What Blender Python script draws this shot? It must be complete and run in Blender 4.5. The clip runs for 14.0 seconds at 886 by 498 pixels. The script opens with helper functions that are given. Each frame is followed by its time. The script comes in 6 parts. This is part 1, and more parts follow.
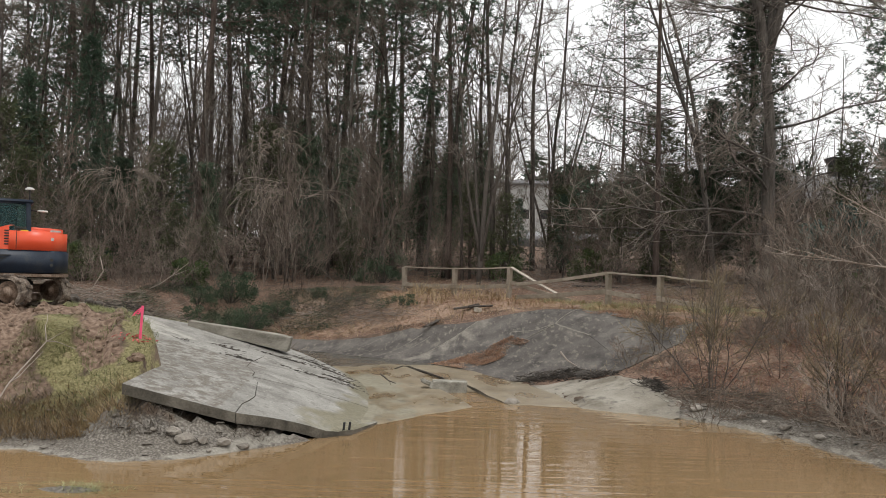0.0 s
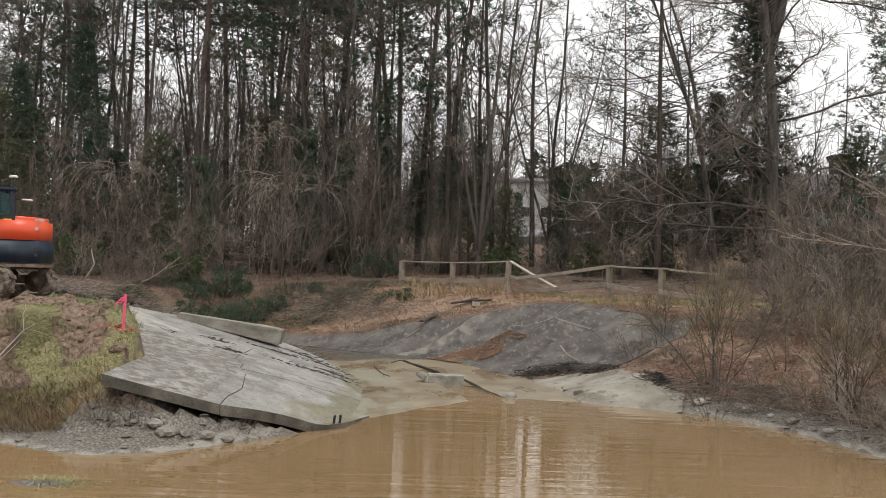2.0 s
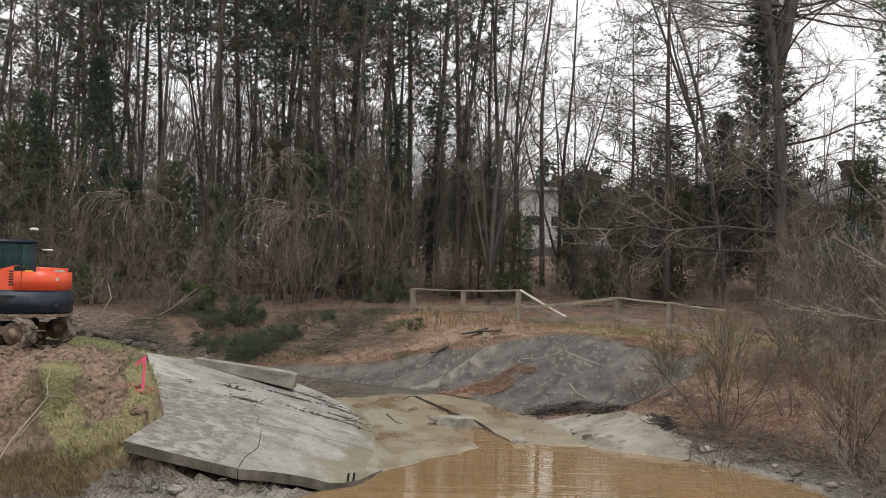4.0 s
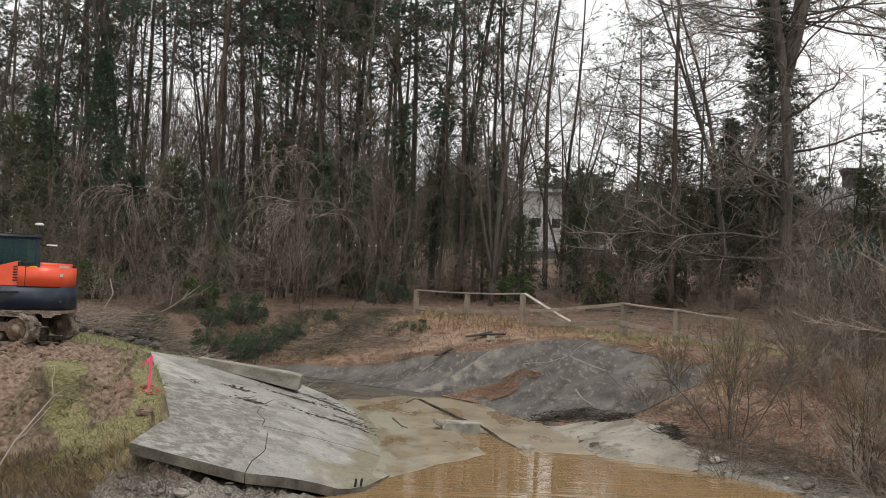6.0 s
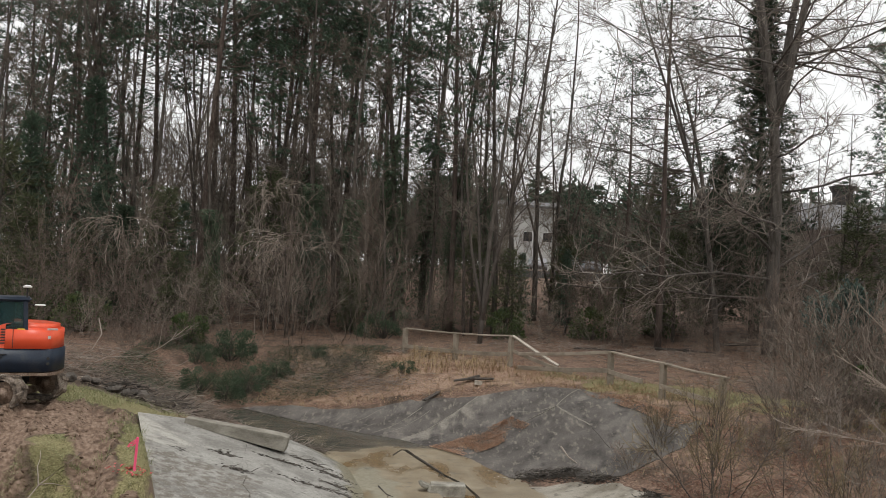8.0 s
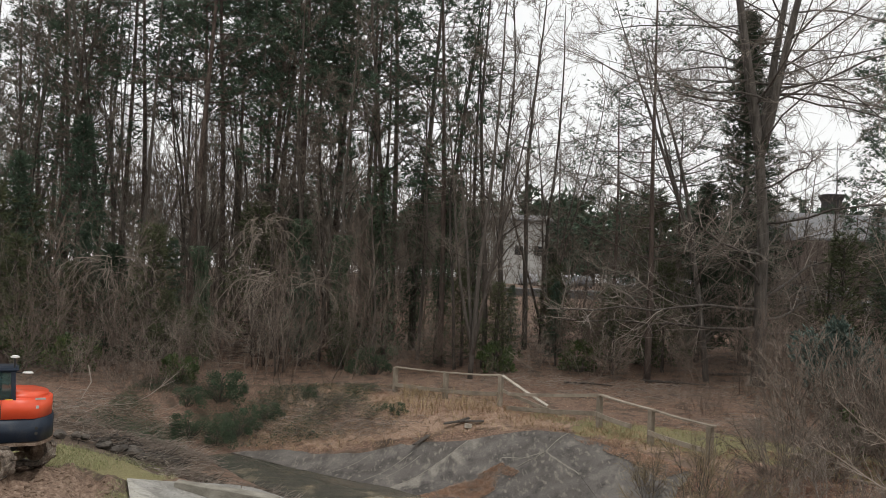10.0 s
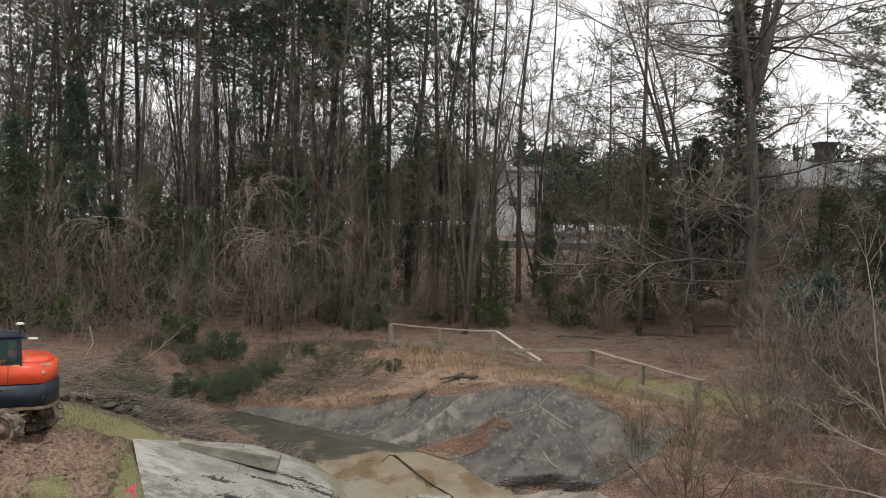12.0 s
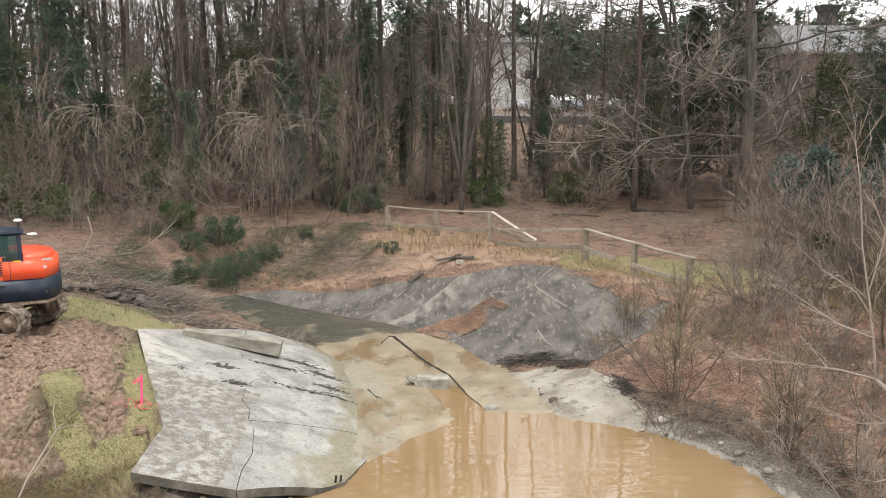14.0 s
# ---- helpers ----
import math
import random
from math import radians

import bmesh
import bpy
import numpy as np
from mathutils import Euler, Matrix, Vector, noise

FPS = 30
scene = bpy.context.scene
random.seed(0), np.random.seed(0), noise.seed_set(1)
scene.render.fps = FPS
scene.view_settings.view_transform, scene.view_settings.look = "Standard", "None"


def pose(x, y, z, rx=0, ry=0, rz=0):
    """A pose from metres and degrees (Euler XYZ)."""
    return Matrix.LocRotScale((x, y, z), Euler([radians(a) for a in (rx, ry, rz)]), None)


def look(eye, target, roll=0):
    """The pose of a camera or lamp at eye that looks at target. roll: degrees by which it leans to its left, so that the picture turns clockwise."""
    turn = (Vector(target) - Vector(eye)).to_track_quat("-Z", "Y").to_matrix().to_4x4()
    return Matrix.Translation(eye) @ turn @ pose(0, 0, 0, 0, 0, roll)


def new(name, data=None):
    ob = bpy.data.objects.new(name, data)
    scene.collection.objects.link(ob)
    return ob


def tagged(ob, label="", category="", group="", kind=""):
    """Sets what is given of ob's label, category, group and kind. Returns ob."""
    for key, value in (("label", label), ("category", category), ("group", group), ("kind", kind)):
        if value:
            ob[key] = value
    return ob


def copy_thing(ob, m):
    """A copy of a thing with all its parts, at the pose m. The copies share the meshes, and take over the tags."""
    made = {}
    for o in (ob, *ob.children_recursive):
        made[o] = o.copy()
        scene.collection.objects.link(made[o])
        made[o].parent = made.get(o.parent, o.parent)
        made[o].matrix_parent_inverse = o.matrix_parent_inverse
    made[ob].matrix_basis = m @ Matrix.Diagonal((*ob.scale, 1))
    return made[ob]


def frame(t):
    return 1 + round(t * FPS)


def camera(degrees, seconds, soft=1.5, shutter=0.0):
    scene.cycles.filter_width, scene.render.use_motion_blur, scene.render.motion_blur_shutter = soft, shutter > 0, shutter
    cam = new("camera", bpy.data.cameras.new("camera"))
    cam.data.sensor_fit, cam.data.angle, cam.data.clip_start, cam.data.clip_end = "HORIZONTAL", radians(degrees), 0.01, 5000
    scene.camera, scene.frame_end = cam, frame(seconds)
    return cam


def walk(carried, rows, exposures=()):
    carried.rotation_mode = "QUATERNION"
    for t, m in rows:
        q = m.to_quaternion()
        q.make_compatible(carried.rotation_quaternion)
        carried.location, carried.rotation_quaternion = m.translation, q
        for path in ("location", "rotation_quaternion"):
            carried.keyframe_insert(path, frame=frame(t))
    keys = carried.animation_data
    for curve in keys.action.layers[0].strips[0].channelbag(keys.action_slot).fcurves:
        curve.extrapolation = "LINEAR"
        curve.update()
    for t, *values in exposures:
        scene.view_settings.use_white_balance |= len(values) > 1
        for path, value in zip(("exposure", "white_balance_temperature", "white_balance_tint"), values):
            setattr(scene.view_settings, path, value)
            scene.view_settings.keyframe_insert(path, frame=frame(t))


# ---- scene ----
cam = camera(52.47, 14.0, soft=.75)
PATH = [
    (0, (0.000, -0.000, 2.966), (0.005, 9.997, 3.211), 1.77),
    (0.5, (-0.045, 0.158, 3.030), (-0.039, 10.155, 3.279), 1.93),
    (1, (-0.012, 0.369, 2.966), (-0.006, 10.366, 3.221), 1.95),
    (1.5, (0.041, 0.561, 2.835), (0.048, 10.558, 3.078), 1.94),
    (2, (0.118, 0.605, 2.752), (0.116, 10.602, 2.994), 1.79),
    (2.5, (0.221, 0.557, 2.739), (0.085, 10.553, 2.976), 1.75),
    (3, (0.283, 0.482, 2.715), (0.136, 10.478, 2.944), 1.42),
    (3.5, (0.217, 0.335, 3.110), (0.079, 10.332, 3.340), 1.28),
    (4, (0.128, 0.157, 3.816), (-0.002, 10.153, 4.065), 1.35),
    (4.2, (0.085, 0.133, 3.983), (-0.034, 10.128, 4.246), 1.52),
    (6.5, (-0.156, 0.397, 3.886), (-0.259, 10.393, 4.119), 2.49),
    (7, (-0.128, 0.382, 4.096), (-0.209, 10.379, 4.322), 2.57),
    (7.5, (-0.158, 0.319, 4.733), (-0.199, 10.316, 4.989), 2.90),
    (8, (-0.117, 0.213, 5.406), (-0.135, 10.209, 5.666), 3.09),
    (8.5, (-0.034, 0.185, 6.159), (-0.033, 10.181, 6.442), 2.96),
    (9, (-0.036, 0.170, 6.520), (-0.008, 10.165, 6.828), 2.74),
    (11.5, (0.000, -0.291, 7.044), (0.106, 9.706, 7.268), 1.83),
    (12, (-0.002, -0.402, 7.152), (0.135, 9.593, 6.897), 1.66),
    (12.5, (0.060, -0.453, 7.219), (0.220, 9.520, 6.496), 1.31),
    (13, (0.095, -0.514, 7.326), (0.270, 9.414, 6.141), 1.00),
    (13.5, (0.090, -0.529, 7.442), (0.275, 9.332, 5.792), 0.67),
    (14, (0.099, -0.494, 7.495), (0.280, 9.366, 5.841), 0.41),
]
walk(cam, [(t, look(e, g, r)) for t, e, g, r in PATH], [(0, .16), (2.5, .2), (4, .16), (7, .08), (9, -.02), (11.5, .0), (12, .1), (12.5, .38), (13, .42), (13.5, .7), (14, .92)])

# ---- light ----
world = bpy.data.worlds.new("overcast")
scene.world = world
world.use_nodes = True
wt = world.node_tree
sky = wt.nodes.new("ShaderNodeTexSky")
sky.sky_type, sky.sun_disc, sky.sun_elevation, sky.sun_rotation = "NISHITA", False, radians(72), radians(150)
sky.air_density, sky.dust_density, sky.ozone_density = 1.0, 4.0, 1.0
cloud = wt.nodes.new("ShaderNodeMixRGB")
cloud.inputs[0].default_value = .86
cloud.inputs[2].default_value = (10.5, 10.45, 10.3, 1)
wt.links.new(sky.outputs[0], cloud.inputs[1])
back = wt.nodes["Background"]
back.inputs[1].default_value = .105
wt.links.new(cloud.outputs[0], back.inputs[0])
sun_data = bpy.data.lights.new("sun", "SUN")
sun_data.energy, sun_data.angle, sun_data.color = 1.05, radians(14), (1, .98, .95)
sun = new("sun", sun_data)
sun.matrix_world = look((0, 0, 60), (-10, 17, 0))


# ---- materials ----
def material(name, colors, scale=4.0, rough=.85, bump=.3, fine=40.0, spread=.35, metal=0.0, spec=.4, island=0.0, thing=0.0, stretch=(1, 1, 1), detail=6):
    """Base colour from broad and fine noise through the given colours, bump from both, and a tint that varies by piece."""
    m = bpy.data.materials.new(name)
    m.use_nodes = True
    t = m.node_tree
    n, link = t.nodes, t.links.new
    bsdf = n["Principled BSDF"]
    geo = n.new("ShaderNodeNewGeometry")
    vec = n.new("ShaderNodeMapping")
    vec.inputs["Scale"].default_value = stretch
    link(geo.outputs["Position"], vec.inputs["Vector"])
    big, small = n.new("ShaderNodeTexNoise"), n.new("ShaderNodeTexNoise")
    for node, s, d in ((big, scale, detail), (small, fine, 3)):
        node.inputs["Scale"].default_value, node.inputs["Detail"].default_value = s, d
        link(vec.outputs[0], node.inputs["Vector"])
    mix = n.new("ShaderNodeMath")
    mix.operation = "MULTIPLY_ADD"
    mix.inputs[1].default_value = spread
    link(small.outputs["Fac"], mix.inputs[0])
    link(big.outputs["Fac"], mix.inputs[2])
    last = mix
    for amount, socket in ((island, geo.outputs["Random Per Island"]), (thing, None)):
        if amount:
            if socket is None:
                socket = n.new("ShaderNodeObjectInfo").outputs["Random"]
            add = n.new("ShaderNodeMath")
            add.operation = "MULTIPLY_ADD"
            add.inputs[1].default_value = amount
            link(socket, add.inputs[0])
            link(last.outputs[0], add.inputs[2])
            last = add
    top = .5 + spread * .5 + (island + thing) * .5
    half = .16 + spread * .12 + (island + thing) * .42
    rampn = n.new("ShaderNodeValToRGB")
    e = rampn.color_ramp.elements
    while len(e) < len(colors):
        e.new(.5)
    rng = n.new("ShaderNodeMapRange")
    rng.inputs["From Min"].default_value, rng.inputs["From Max"].default_value = top - half, top + half
    link(last.outputs[0], rng.inputs["Value"])
    for k, c in enumerate(colors):
        e[k].position, e[k].color = k / max(1, len(colors) - 1), (*c, 1)
    link(rng.outputs[0], rampn.inputs[0])
    link(rampn.outputs[0], bsdf.inputs["Base Color"])
    bsdf.inputs["Roughness"].default_value, bsdf.inputs["Metallic"].default_value = rough, metal
    bsdf.inputs["Specular IOR Level"].default_value = spec
    if bump:
        b = n.new("ShaderNodeBump")
        b.inputs["Strength"].default_value, b.inputs["Distance"].default_value = bump, .04
        link(mix.outputs[0], b.inputs["Height"])
        link(b.outputs[0], bsdf.inputs["Normal"])
    return m


def layered(name, base, layers, rough=.9, bump=.5, spec=.3):
    """Ground or old concrete: base colours, and layers (attribute or '' for noise alone, colours, noise scale, amount) laid over them."""
    m = material(name, base, 1.1, rough, bump, 26, .5, spec=spec)
    t = m.node_tree
    n, link = t.nodes, t.links.new
    bsdf = n["Principled BSDF"]
    geo = n.new("ShaderNodeNewGeometry")
    last = bsdf.inputs["Base Color"].links[0].from_socket
    for k, (attr, colors, scale, edge, wet, stretch) in enumerate(layers):
        mp = n.new("ShaderNodeMapping")
        mp.inputs["Scale"].default_value = stretch
        mp.inputs["Location"].default_value = (k * 7.3, k * 3.1, 0)
        link(geo.outputs["Position"], mp.inputs["Vector"])
        noise_n = n.new("ShaderNodeTexNoise")
        noise_n.inputs["Scale"].default_value, noise_n.inputs["Detail"].default_value = scale, 8
        link(mp.outputs[0], noise_n.inputs["Vector"])
        grain = n.new("ShaderNodeTexNoise")
        grain.inputs["Scale"].default_value, grain.inputs["Detail"].default_value = scale * 9, 4
        link(geo.outputs["Position"], grain.inputs["Vector"])
        mask = n.new("ShaderNodeMath")
        mask.operation = "MULTIPLY_ADD"
        link(noise_n.outputs["Fac"], mask.inputs[0])
        mask.inputs[1].default_value = 1.0
        if attr:
            a = n.new("ShaderNodeAttribute")
            a.attribute_name = attr
            link(a.outputs["Fac"], mask.inputs[2])
        else:
            mask.inputs[2].default_value = .5
        cut = n.new("ShaderNodeMapRange")
        cut.inputs["From Min"].default_value, cut.inputs["From Max"].default_value = edge, edge + .16
        link(mask.outputs[0], cut.inputs["Value"])
        cr = n.new("ShaderNodeValToRGB")
        while len(cr.color_ramp.elements) < len(colors):
            cr.color_ramp.elements.new(.5)
        for i, c in enumerate(colors):
            cr.color_ramp.elements[i].position, cr.color_ramp.elements[i].color = .3 + .4 * i / max(1, len(colors) - 1), (*c, 1)
        link(grain.outputs["Fac"], cr.inputs[0])
        mx = n.new("ShaderNodeMixRGB")
        link(cut.outputs[0], mx.inputs[0])
        link(last, mx.inputs[1])
        link(cr.outputs[0], mx.inputs[2])
        last = mx.outputs[0]
        if wet is not None:
            ro = n.new("ShaderNodeMix")
            link(cut.outputs[0], ro.inputs[0])
            old = bsdf.inputs["Roughness"]
            if old.links:
                link(old.links[0].from_socket, ro.inputs[2])
            else:
                ro.inputs[2].default_value = old.default_value
            ro.inputs[3].default_value = wet
            link(ro.outputs[0], bsdf.inputs["Roughness"])
    link(last, bsdf.inputs["Base Color"])
    return m


ONE = (1, 1, 1)
M_GROUND = layered("ground_soil", [(.048, .035, .026), (.09, .064, .046), (.14, .1, .073)], [
    ("leaf", [(.09, .056, .04), (.165, .106, .076), (.27, .188, .14)], 1.6, .95, None, ONE),
    ("litter", [(.18, .115, .079), (.295, .202, .146), (.42, .313, .238)], 2.4, .95, None, ONE),
    ("grass", [(.1, .075, .042), (.18, .165, .075), (.29, .25, .14)], 3.0, .99, None, ONE),
    ("dirt", [(.09, .058, .041), (.18, .123, .088), (.29, .212, .16)], 1.4, .95, None, ONE),
    ("mud", [(.06, .05, .041), (.135, .119, .098), (.27, .248, .214)], 3.0, .95, .5, ONE),
    ("rim", [(.2, .182, .15), (.33, .31, .268)], 2.4, 1.0, .6, ONE)], .95, .55)
M_SLAB = layered("weathered_concrete", [(.225, .216, .196), (.3, .29, .264), (.385, .374, .343)], [
    ("", [(.17, .162, .146), (.24, .23, .208)], 1.6, .97, None, (.9, 1.1, 1)),
    ("brown", [(.12, .105, .088), (.22, .2, .172)], 5.0, .93, None, ONE),
    ("", [(.15, .142, .126), (.21, .2, .182)], 5.5, 1.06, None, (1, 1, 1)),
    ("pale", [(.34, .325, .288), (.44, .422, .377)], 2.6, .82, None, (.75, 1.4, 1)),
    ("", [(.07, .065, .058), (.13, .122, .11)], 24.0, 1.08, None, ONE),
    ("", [(.39, .374, .333), (.48, .46, .412)], 18.0, 1.09, None, ONE),
    ("", [(.09, .083, .073), (.14, .13, .115)], 2.2, 1.13, None, (1, 1.2, 1)),
    ("wet", [(.17, .157, .108), (.26, .237, .17)], 1.4, .95, .4, ONE),
    ("soil", [(.03, .027, .023), (.07, .062, .05)], 7.5, .86, None, (.7, 1.5, 1))], .88, .5)
M_BEAM = material("weathered_beam_concrete", [(.13, .118, .095), (.23, .212, .176), (.33, .31, .262)], 3, .9, .4, 40, .5, stretch=(.6, 1, 1.5))
M_FLOOR = layered("wet_channel_concrete", [(.19, .152, .1), (.265, .217, .15), (.33, .28, .2)], [
    ("shelf", [(.2, .18, .128), (.245, .222, .162), (.285, .262, .198)], 1.2, .82, .6, ONE),
    ("", [(.16, .11, .055), (.22, .155, .085)], .7, 1.0, .15, (1.4, .6, 1)),
    ("", [(.09, .08, .06), (.13, .115, .085)], 3.5, 1.08, .3, ONE),
    ("", [(.25, .24, .21), (.31, .3, .26)], 5.0, 1.14, .6, ONE),
    ("wet", [(.06, .06, .05), (.1, .096, .078)], .5, .9, .08, ONE)], .38, .12, .5)
M_APRON = layered("dark_stained_concrete", [(.07, .062, .055), (.108, .097, .087), (.158, .143, .128)], [
    ("", [(.042, .038, .035), (.08, .072, .065)], 1.4, 1.0, None, (1.4, .8, 1)),
    ("", [(.15, .134, .112), (.235, .212, .18)], 4.5, 1.05, None, (1.6, .6, 1)),
    ("pale", [(.17, .155, .132), (.27, .248, .212)], 1.6, .9, None, (1.8, .7, 1)),
    ("", [(.2, .178, .146), (.28, .255, .212)], 3.2, 1.12, None, (2.2, .6, 1))], .85, .35)
M_PALE = layered("pale_silty_concrete", [(.2, .18, .145), (.275, .25, .206), (.35, .325, .275)], [
    ("", [(.135, .118, .09), (.2, .178, .14)], 1.3, 1.0, None, ONE), ("", [(.08, .072, .06), (.12, .11, .095)], 3.5, 1.08, None, ONE), ("", [(.36, .345, .3), (.42, .4, .35)], 4.5, 1.14, None, ONE)], .8, .4)
# Plate sides: darker than the tops, for moss and for shade put into the colour.
M_EDGE = material("mossy_shaded_broken_edge", [(.05, .045, .036), (.1, .09, .072), (.17, .153, .125)], 3, .95, .6, 30)
M_BLOCK = material("pale_broken_concrete", [(.13, .12, .098), (.26, .245, .205), (.4, .38, .33)], 3, .9, .5, 30)
M_JOINT = material("dusty_joint_filler", [(.17, .155, .13), (.27, .25, .21)], 4, .95, .3)
M_BARK = material("brown_bark", [(.042, .035, .03), (.083, .07, .059), (.142, .123, .106)], 2, .95, .8, 24, .6, thing=.35, stretch=(4, 4, .7))
M_PINEBARK = material("pine_bark", [(.052, .039, .033), (.103, .077, .064), (.17, .132, .112)], 2.5, .95, .9, 20, .6, thing=.3, stretch=(4, 4, .9))
M_GREYBARK = material("grey_bark", [(.06, .053, .045), (.11, .099, .086), (.18, .164, .145)], 2, .95, .6, 24, .6, thing=.3, stretch=(4, 4, .7))
M_BIGBARK = material("grey_brown_bark", [(.055, .047, .04), (.1, .088, .076), (.165, .148, .13)], 2, .95, .8, 24, .6, stretch=(4, 4, .7))
M_TWIG = material("brown_twigs", [(.083, .068, .054), (.15, .126, .102), (.24, .207, .173)], .6, .95, 0, 9, .5, island=.4)
M_REDTWIG = material("reddish_twigs", [(.095, .071, .056), (.168, .129, .104), (.255, .207, .173)], .6, .95, 0, 9, .5, island=.4)
M_OLIVETWIG = material("tan_budding_twigs", [(.1, .077, .046), (.18, .142, .088), (.27, .22, .145)], .6, .95, 0, 9, .5, island=.4)
M_GREYTWIG = material("grey_tan_twigs", [(.13, .11, .092), (.22, .19, .162), (.33, .292, .252)], .6, .95, 0, 9, .5, island=.4)
M_MUD = material("drying_grey_mud", [(.09, .078, .063), (.16, .142, .118), (.25, .228, .195)], 2, .7, .6, 18, .5, island=.3)
M_REDLEAF = material("reddish_fallen_leaves", [(.15, .07, .048), (.25, .127, .09), (.33, .19, .138), (.42, .285, .215)], .8, .85, 0, 9, .4, island=.6)
M_DARKLEAF = material("old_fallen_leaves", [(.1, .05, .033), (.17, .092, .062), (.25, .155, .11)], .8, .85, 0, 9, .4, island=.8)
M_PALETWIG = material("pale_grey_twigs", [(.15, .122, .1), (.25, .208, .174), (.38, .33, .28)], .6, .95, 0, 9, .5, island=.4)
M_NEEDLE = material("pine_needles", [(.034, .06, .04), (.066, .105, .068), (.12, .165, .105)], .5, .7, 0, 7, .5, island=.5, spec=.3)
M_CEDAR = material("cedar_foliage", [(.028, .045, .03), (.056, .08, .05), (.105, .13, .082)], .5, .8, 0, 7, .5, island=.5, spec=.2)
M_DULLGREEN = material("dull_green_needles", [(.045, .056, .028), (.085, .098, .05), (.135, .148, .082)], .5, .8, 0, 7, .5, island=.5, spec=.2)
M_IVY = material("ivy_leaves", [(.03, .05, .028), (.064, .093, .054), (.122, .152, .09)], .7, .7, 0, 9, .5, island=.5, spec=.25)
M_HOLLY = material("bluish_holly_leaves", [(.035, .056, .045), (.065, .095, .078), (.115, .155, .13)], .7, .5, 0, 9, .5, island=.5, spec=.4)
M_GREENLEAF = material("evergreen_leaves", [(.03, .055, .018), (.06, .095, .03), (.12, .15, .05)], .7, .5, 0, 9, .5, island=.5, spec=.4)
M_LEAF = material("fallen_leaves", [(.2, .105, .062), (.31, .18, .112), (.41, .265, .18), (.5, .37, .27)], .8, .85, 0, 9, .4, island=.7)
M_STRAW = material("dry_grass", [(.2, .135, .07), (.33, .24, .135), (.45, .36, .22)], .7, .9, 0, 9, .4, island=.6)
M_GRASS = material("winter_grass", [(.105, .123, .047), (.21, .22, .1), (.4, .38, .235)], .7, .85, 0, 9, .5, island=.7)
M_WOOD = material("weathered_fence_wood", [(.15, .125, .095), (.26, .22, .17), (.36, .31, .25)], 3, .9, .5, 30, .5, thing=.25, stretch=(1, 1, 1))
M_PALEWOOD = material("pale_fence_wood", [(.25, .22, .18), (.38, .34, .28), (.48, .44, .38)], 3, .9, .4, 30, .5)
M_ROCK = material("mudstone", [(.12, .105, .09), (.25, .225, .19), (.4, .37, .33)], 3, .9, .7, 20, .5, thing=.4)
M_CLOD = material("red_soil_clod", [(.08, .053, .036), (.155, .106, .074), (.245, .178, .13)], 3, .95, .7, 20, .5, island=.3)
M_DARKSOIL = material("black_debris", [(.035, .03, .026), (.075, .065, .055), (.14, .12, .1)], 3, .9, .7, 20, .5, island=.4)
M_ORANGE = material("orange_paint", [(.76, .085, .03), (.8, .1, .04), (.83, .13, .055)], 2, .35, .03, 40, .2, spec=.5)
M_NAVY = material("dark_blue_grey_paint", [(.008, .014, .027), (.013, .023, .041), (.035, .04, .05)], 3, .45, .05, 30, .4)
M_BLACK = material("black_steel", [(.01, .01, .011), (.02, .02, .021), (.04, .038, .034)], 4, .6, .2, 30, .4)
M_MUDSTEEL = material("mud_caked_steel", [(.09, .06, .042), (.2, .14, .1), (.33, .26, .205)], 5, .9, .8, 30, .6)
M_TRACKMUD = material("mud_caked_track", [(.05, .04, .033), (.17, .135, .105), (.36, .31, .255)], 4, .9, .8, 25, .6)
M_WHITE = material("white_plastic", [(.7, .7, .66), (.8, .8, .77)], 5, .4, 0)
M_YELLOW = material("yellow_sticker", [(.75, .5, .03), (.8, .56, .05)], 5, .5, 0)
M_GREY = material("grey_sticker", [(.35, .34, .33), (.55, .54, .52)], 9, .5, 0)
M_PINK = material("fluorescent_pink", [(.8, .07, .17), (.85, .12, .24)], 6, .6, .1)
M_PINKPAINT = material("pink_marking_paint", [(.5, .1, .09), (.75, .13, .16)], 9, .9, .3)
M_CARPAINT = material("silver_car_paint", [(.1, .11, .13), (.25, .25, .26), (.5, .5, .5)], 2, .4, 0, thing=1.0)
M_ASPHALT = material("asphalt", [(.1, .1, .1), (.15, .148, .145)], 1, .9, .2)
M_SIDING = material("white_siding", [(.42, .42, .4), (.5, .5, .48)], .4, .7, 0, 8, .3)
M_BRICK = material("red_brick_wall", [(.1, .075, .066), (.14, .105, .092)], 1, .9, .1, 12)
M_ROOF = material("grey_shingles", [(.13, .13, .135), (.2, .2, .2)], 1.2, .9, .2, 9)
M_DARKROOF = material("dark_roof", [(.03, .028, .027), (.06, .055, .052)], 1.2, .9, .2, 9)
M_FAR = material("far_woods", [(.05, .05, .04), (.09, .085, .07), (.15, .14, .12)], .25, .95, 0, 2, .5, island=.5)

M_GLASS = bpy.data.materials.new("tinted_glass")
M_GLASS.use_nodes = True
g = M_GLASS.node_tree.nodes["Principled BSDF"]
g.inputs["Base Color"].default_value, g.inputs["Roughness"].default_value = (.2, .38, .39, 1), .03
g.inputs["Transmission Weight"].default_value, g.inputs["IOR"].default_value = .92, 1.2

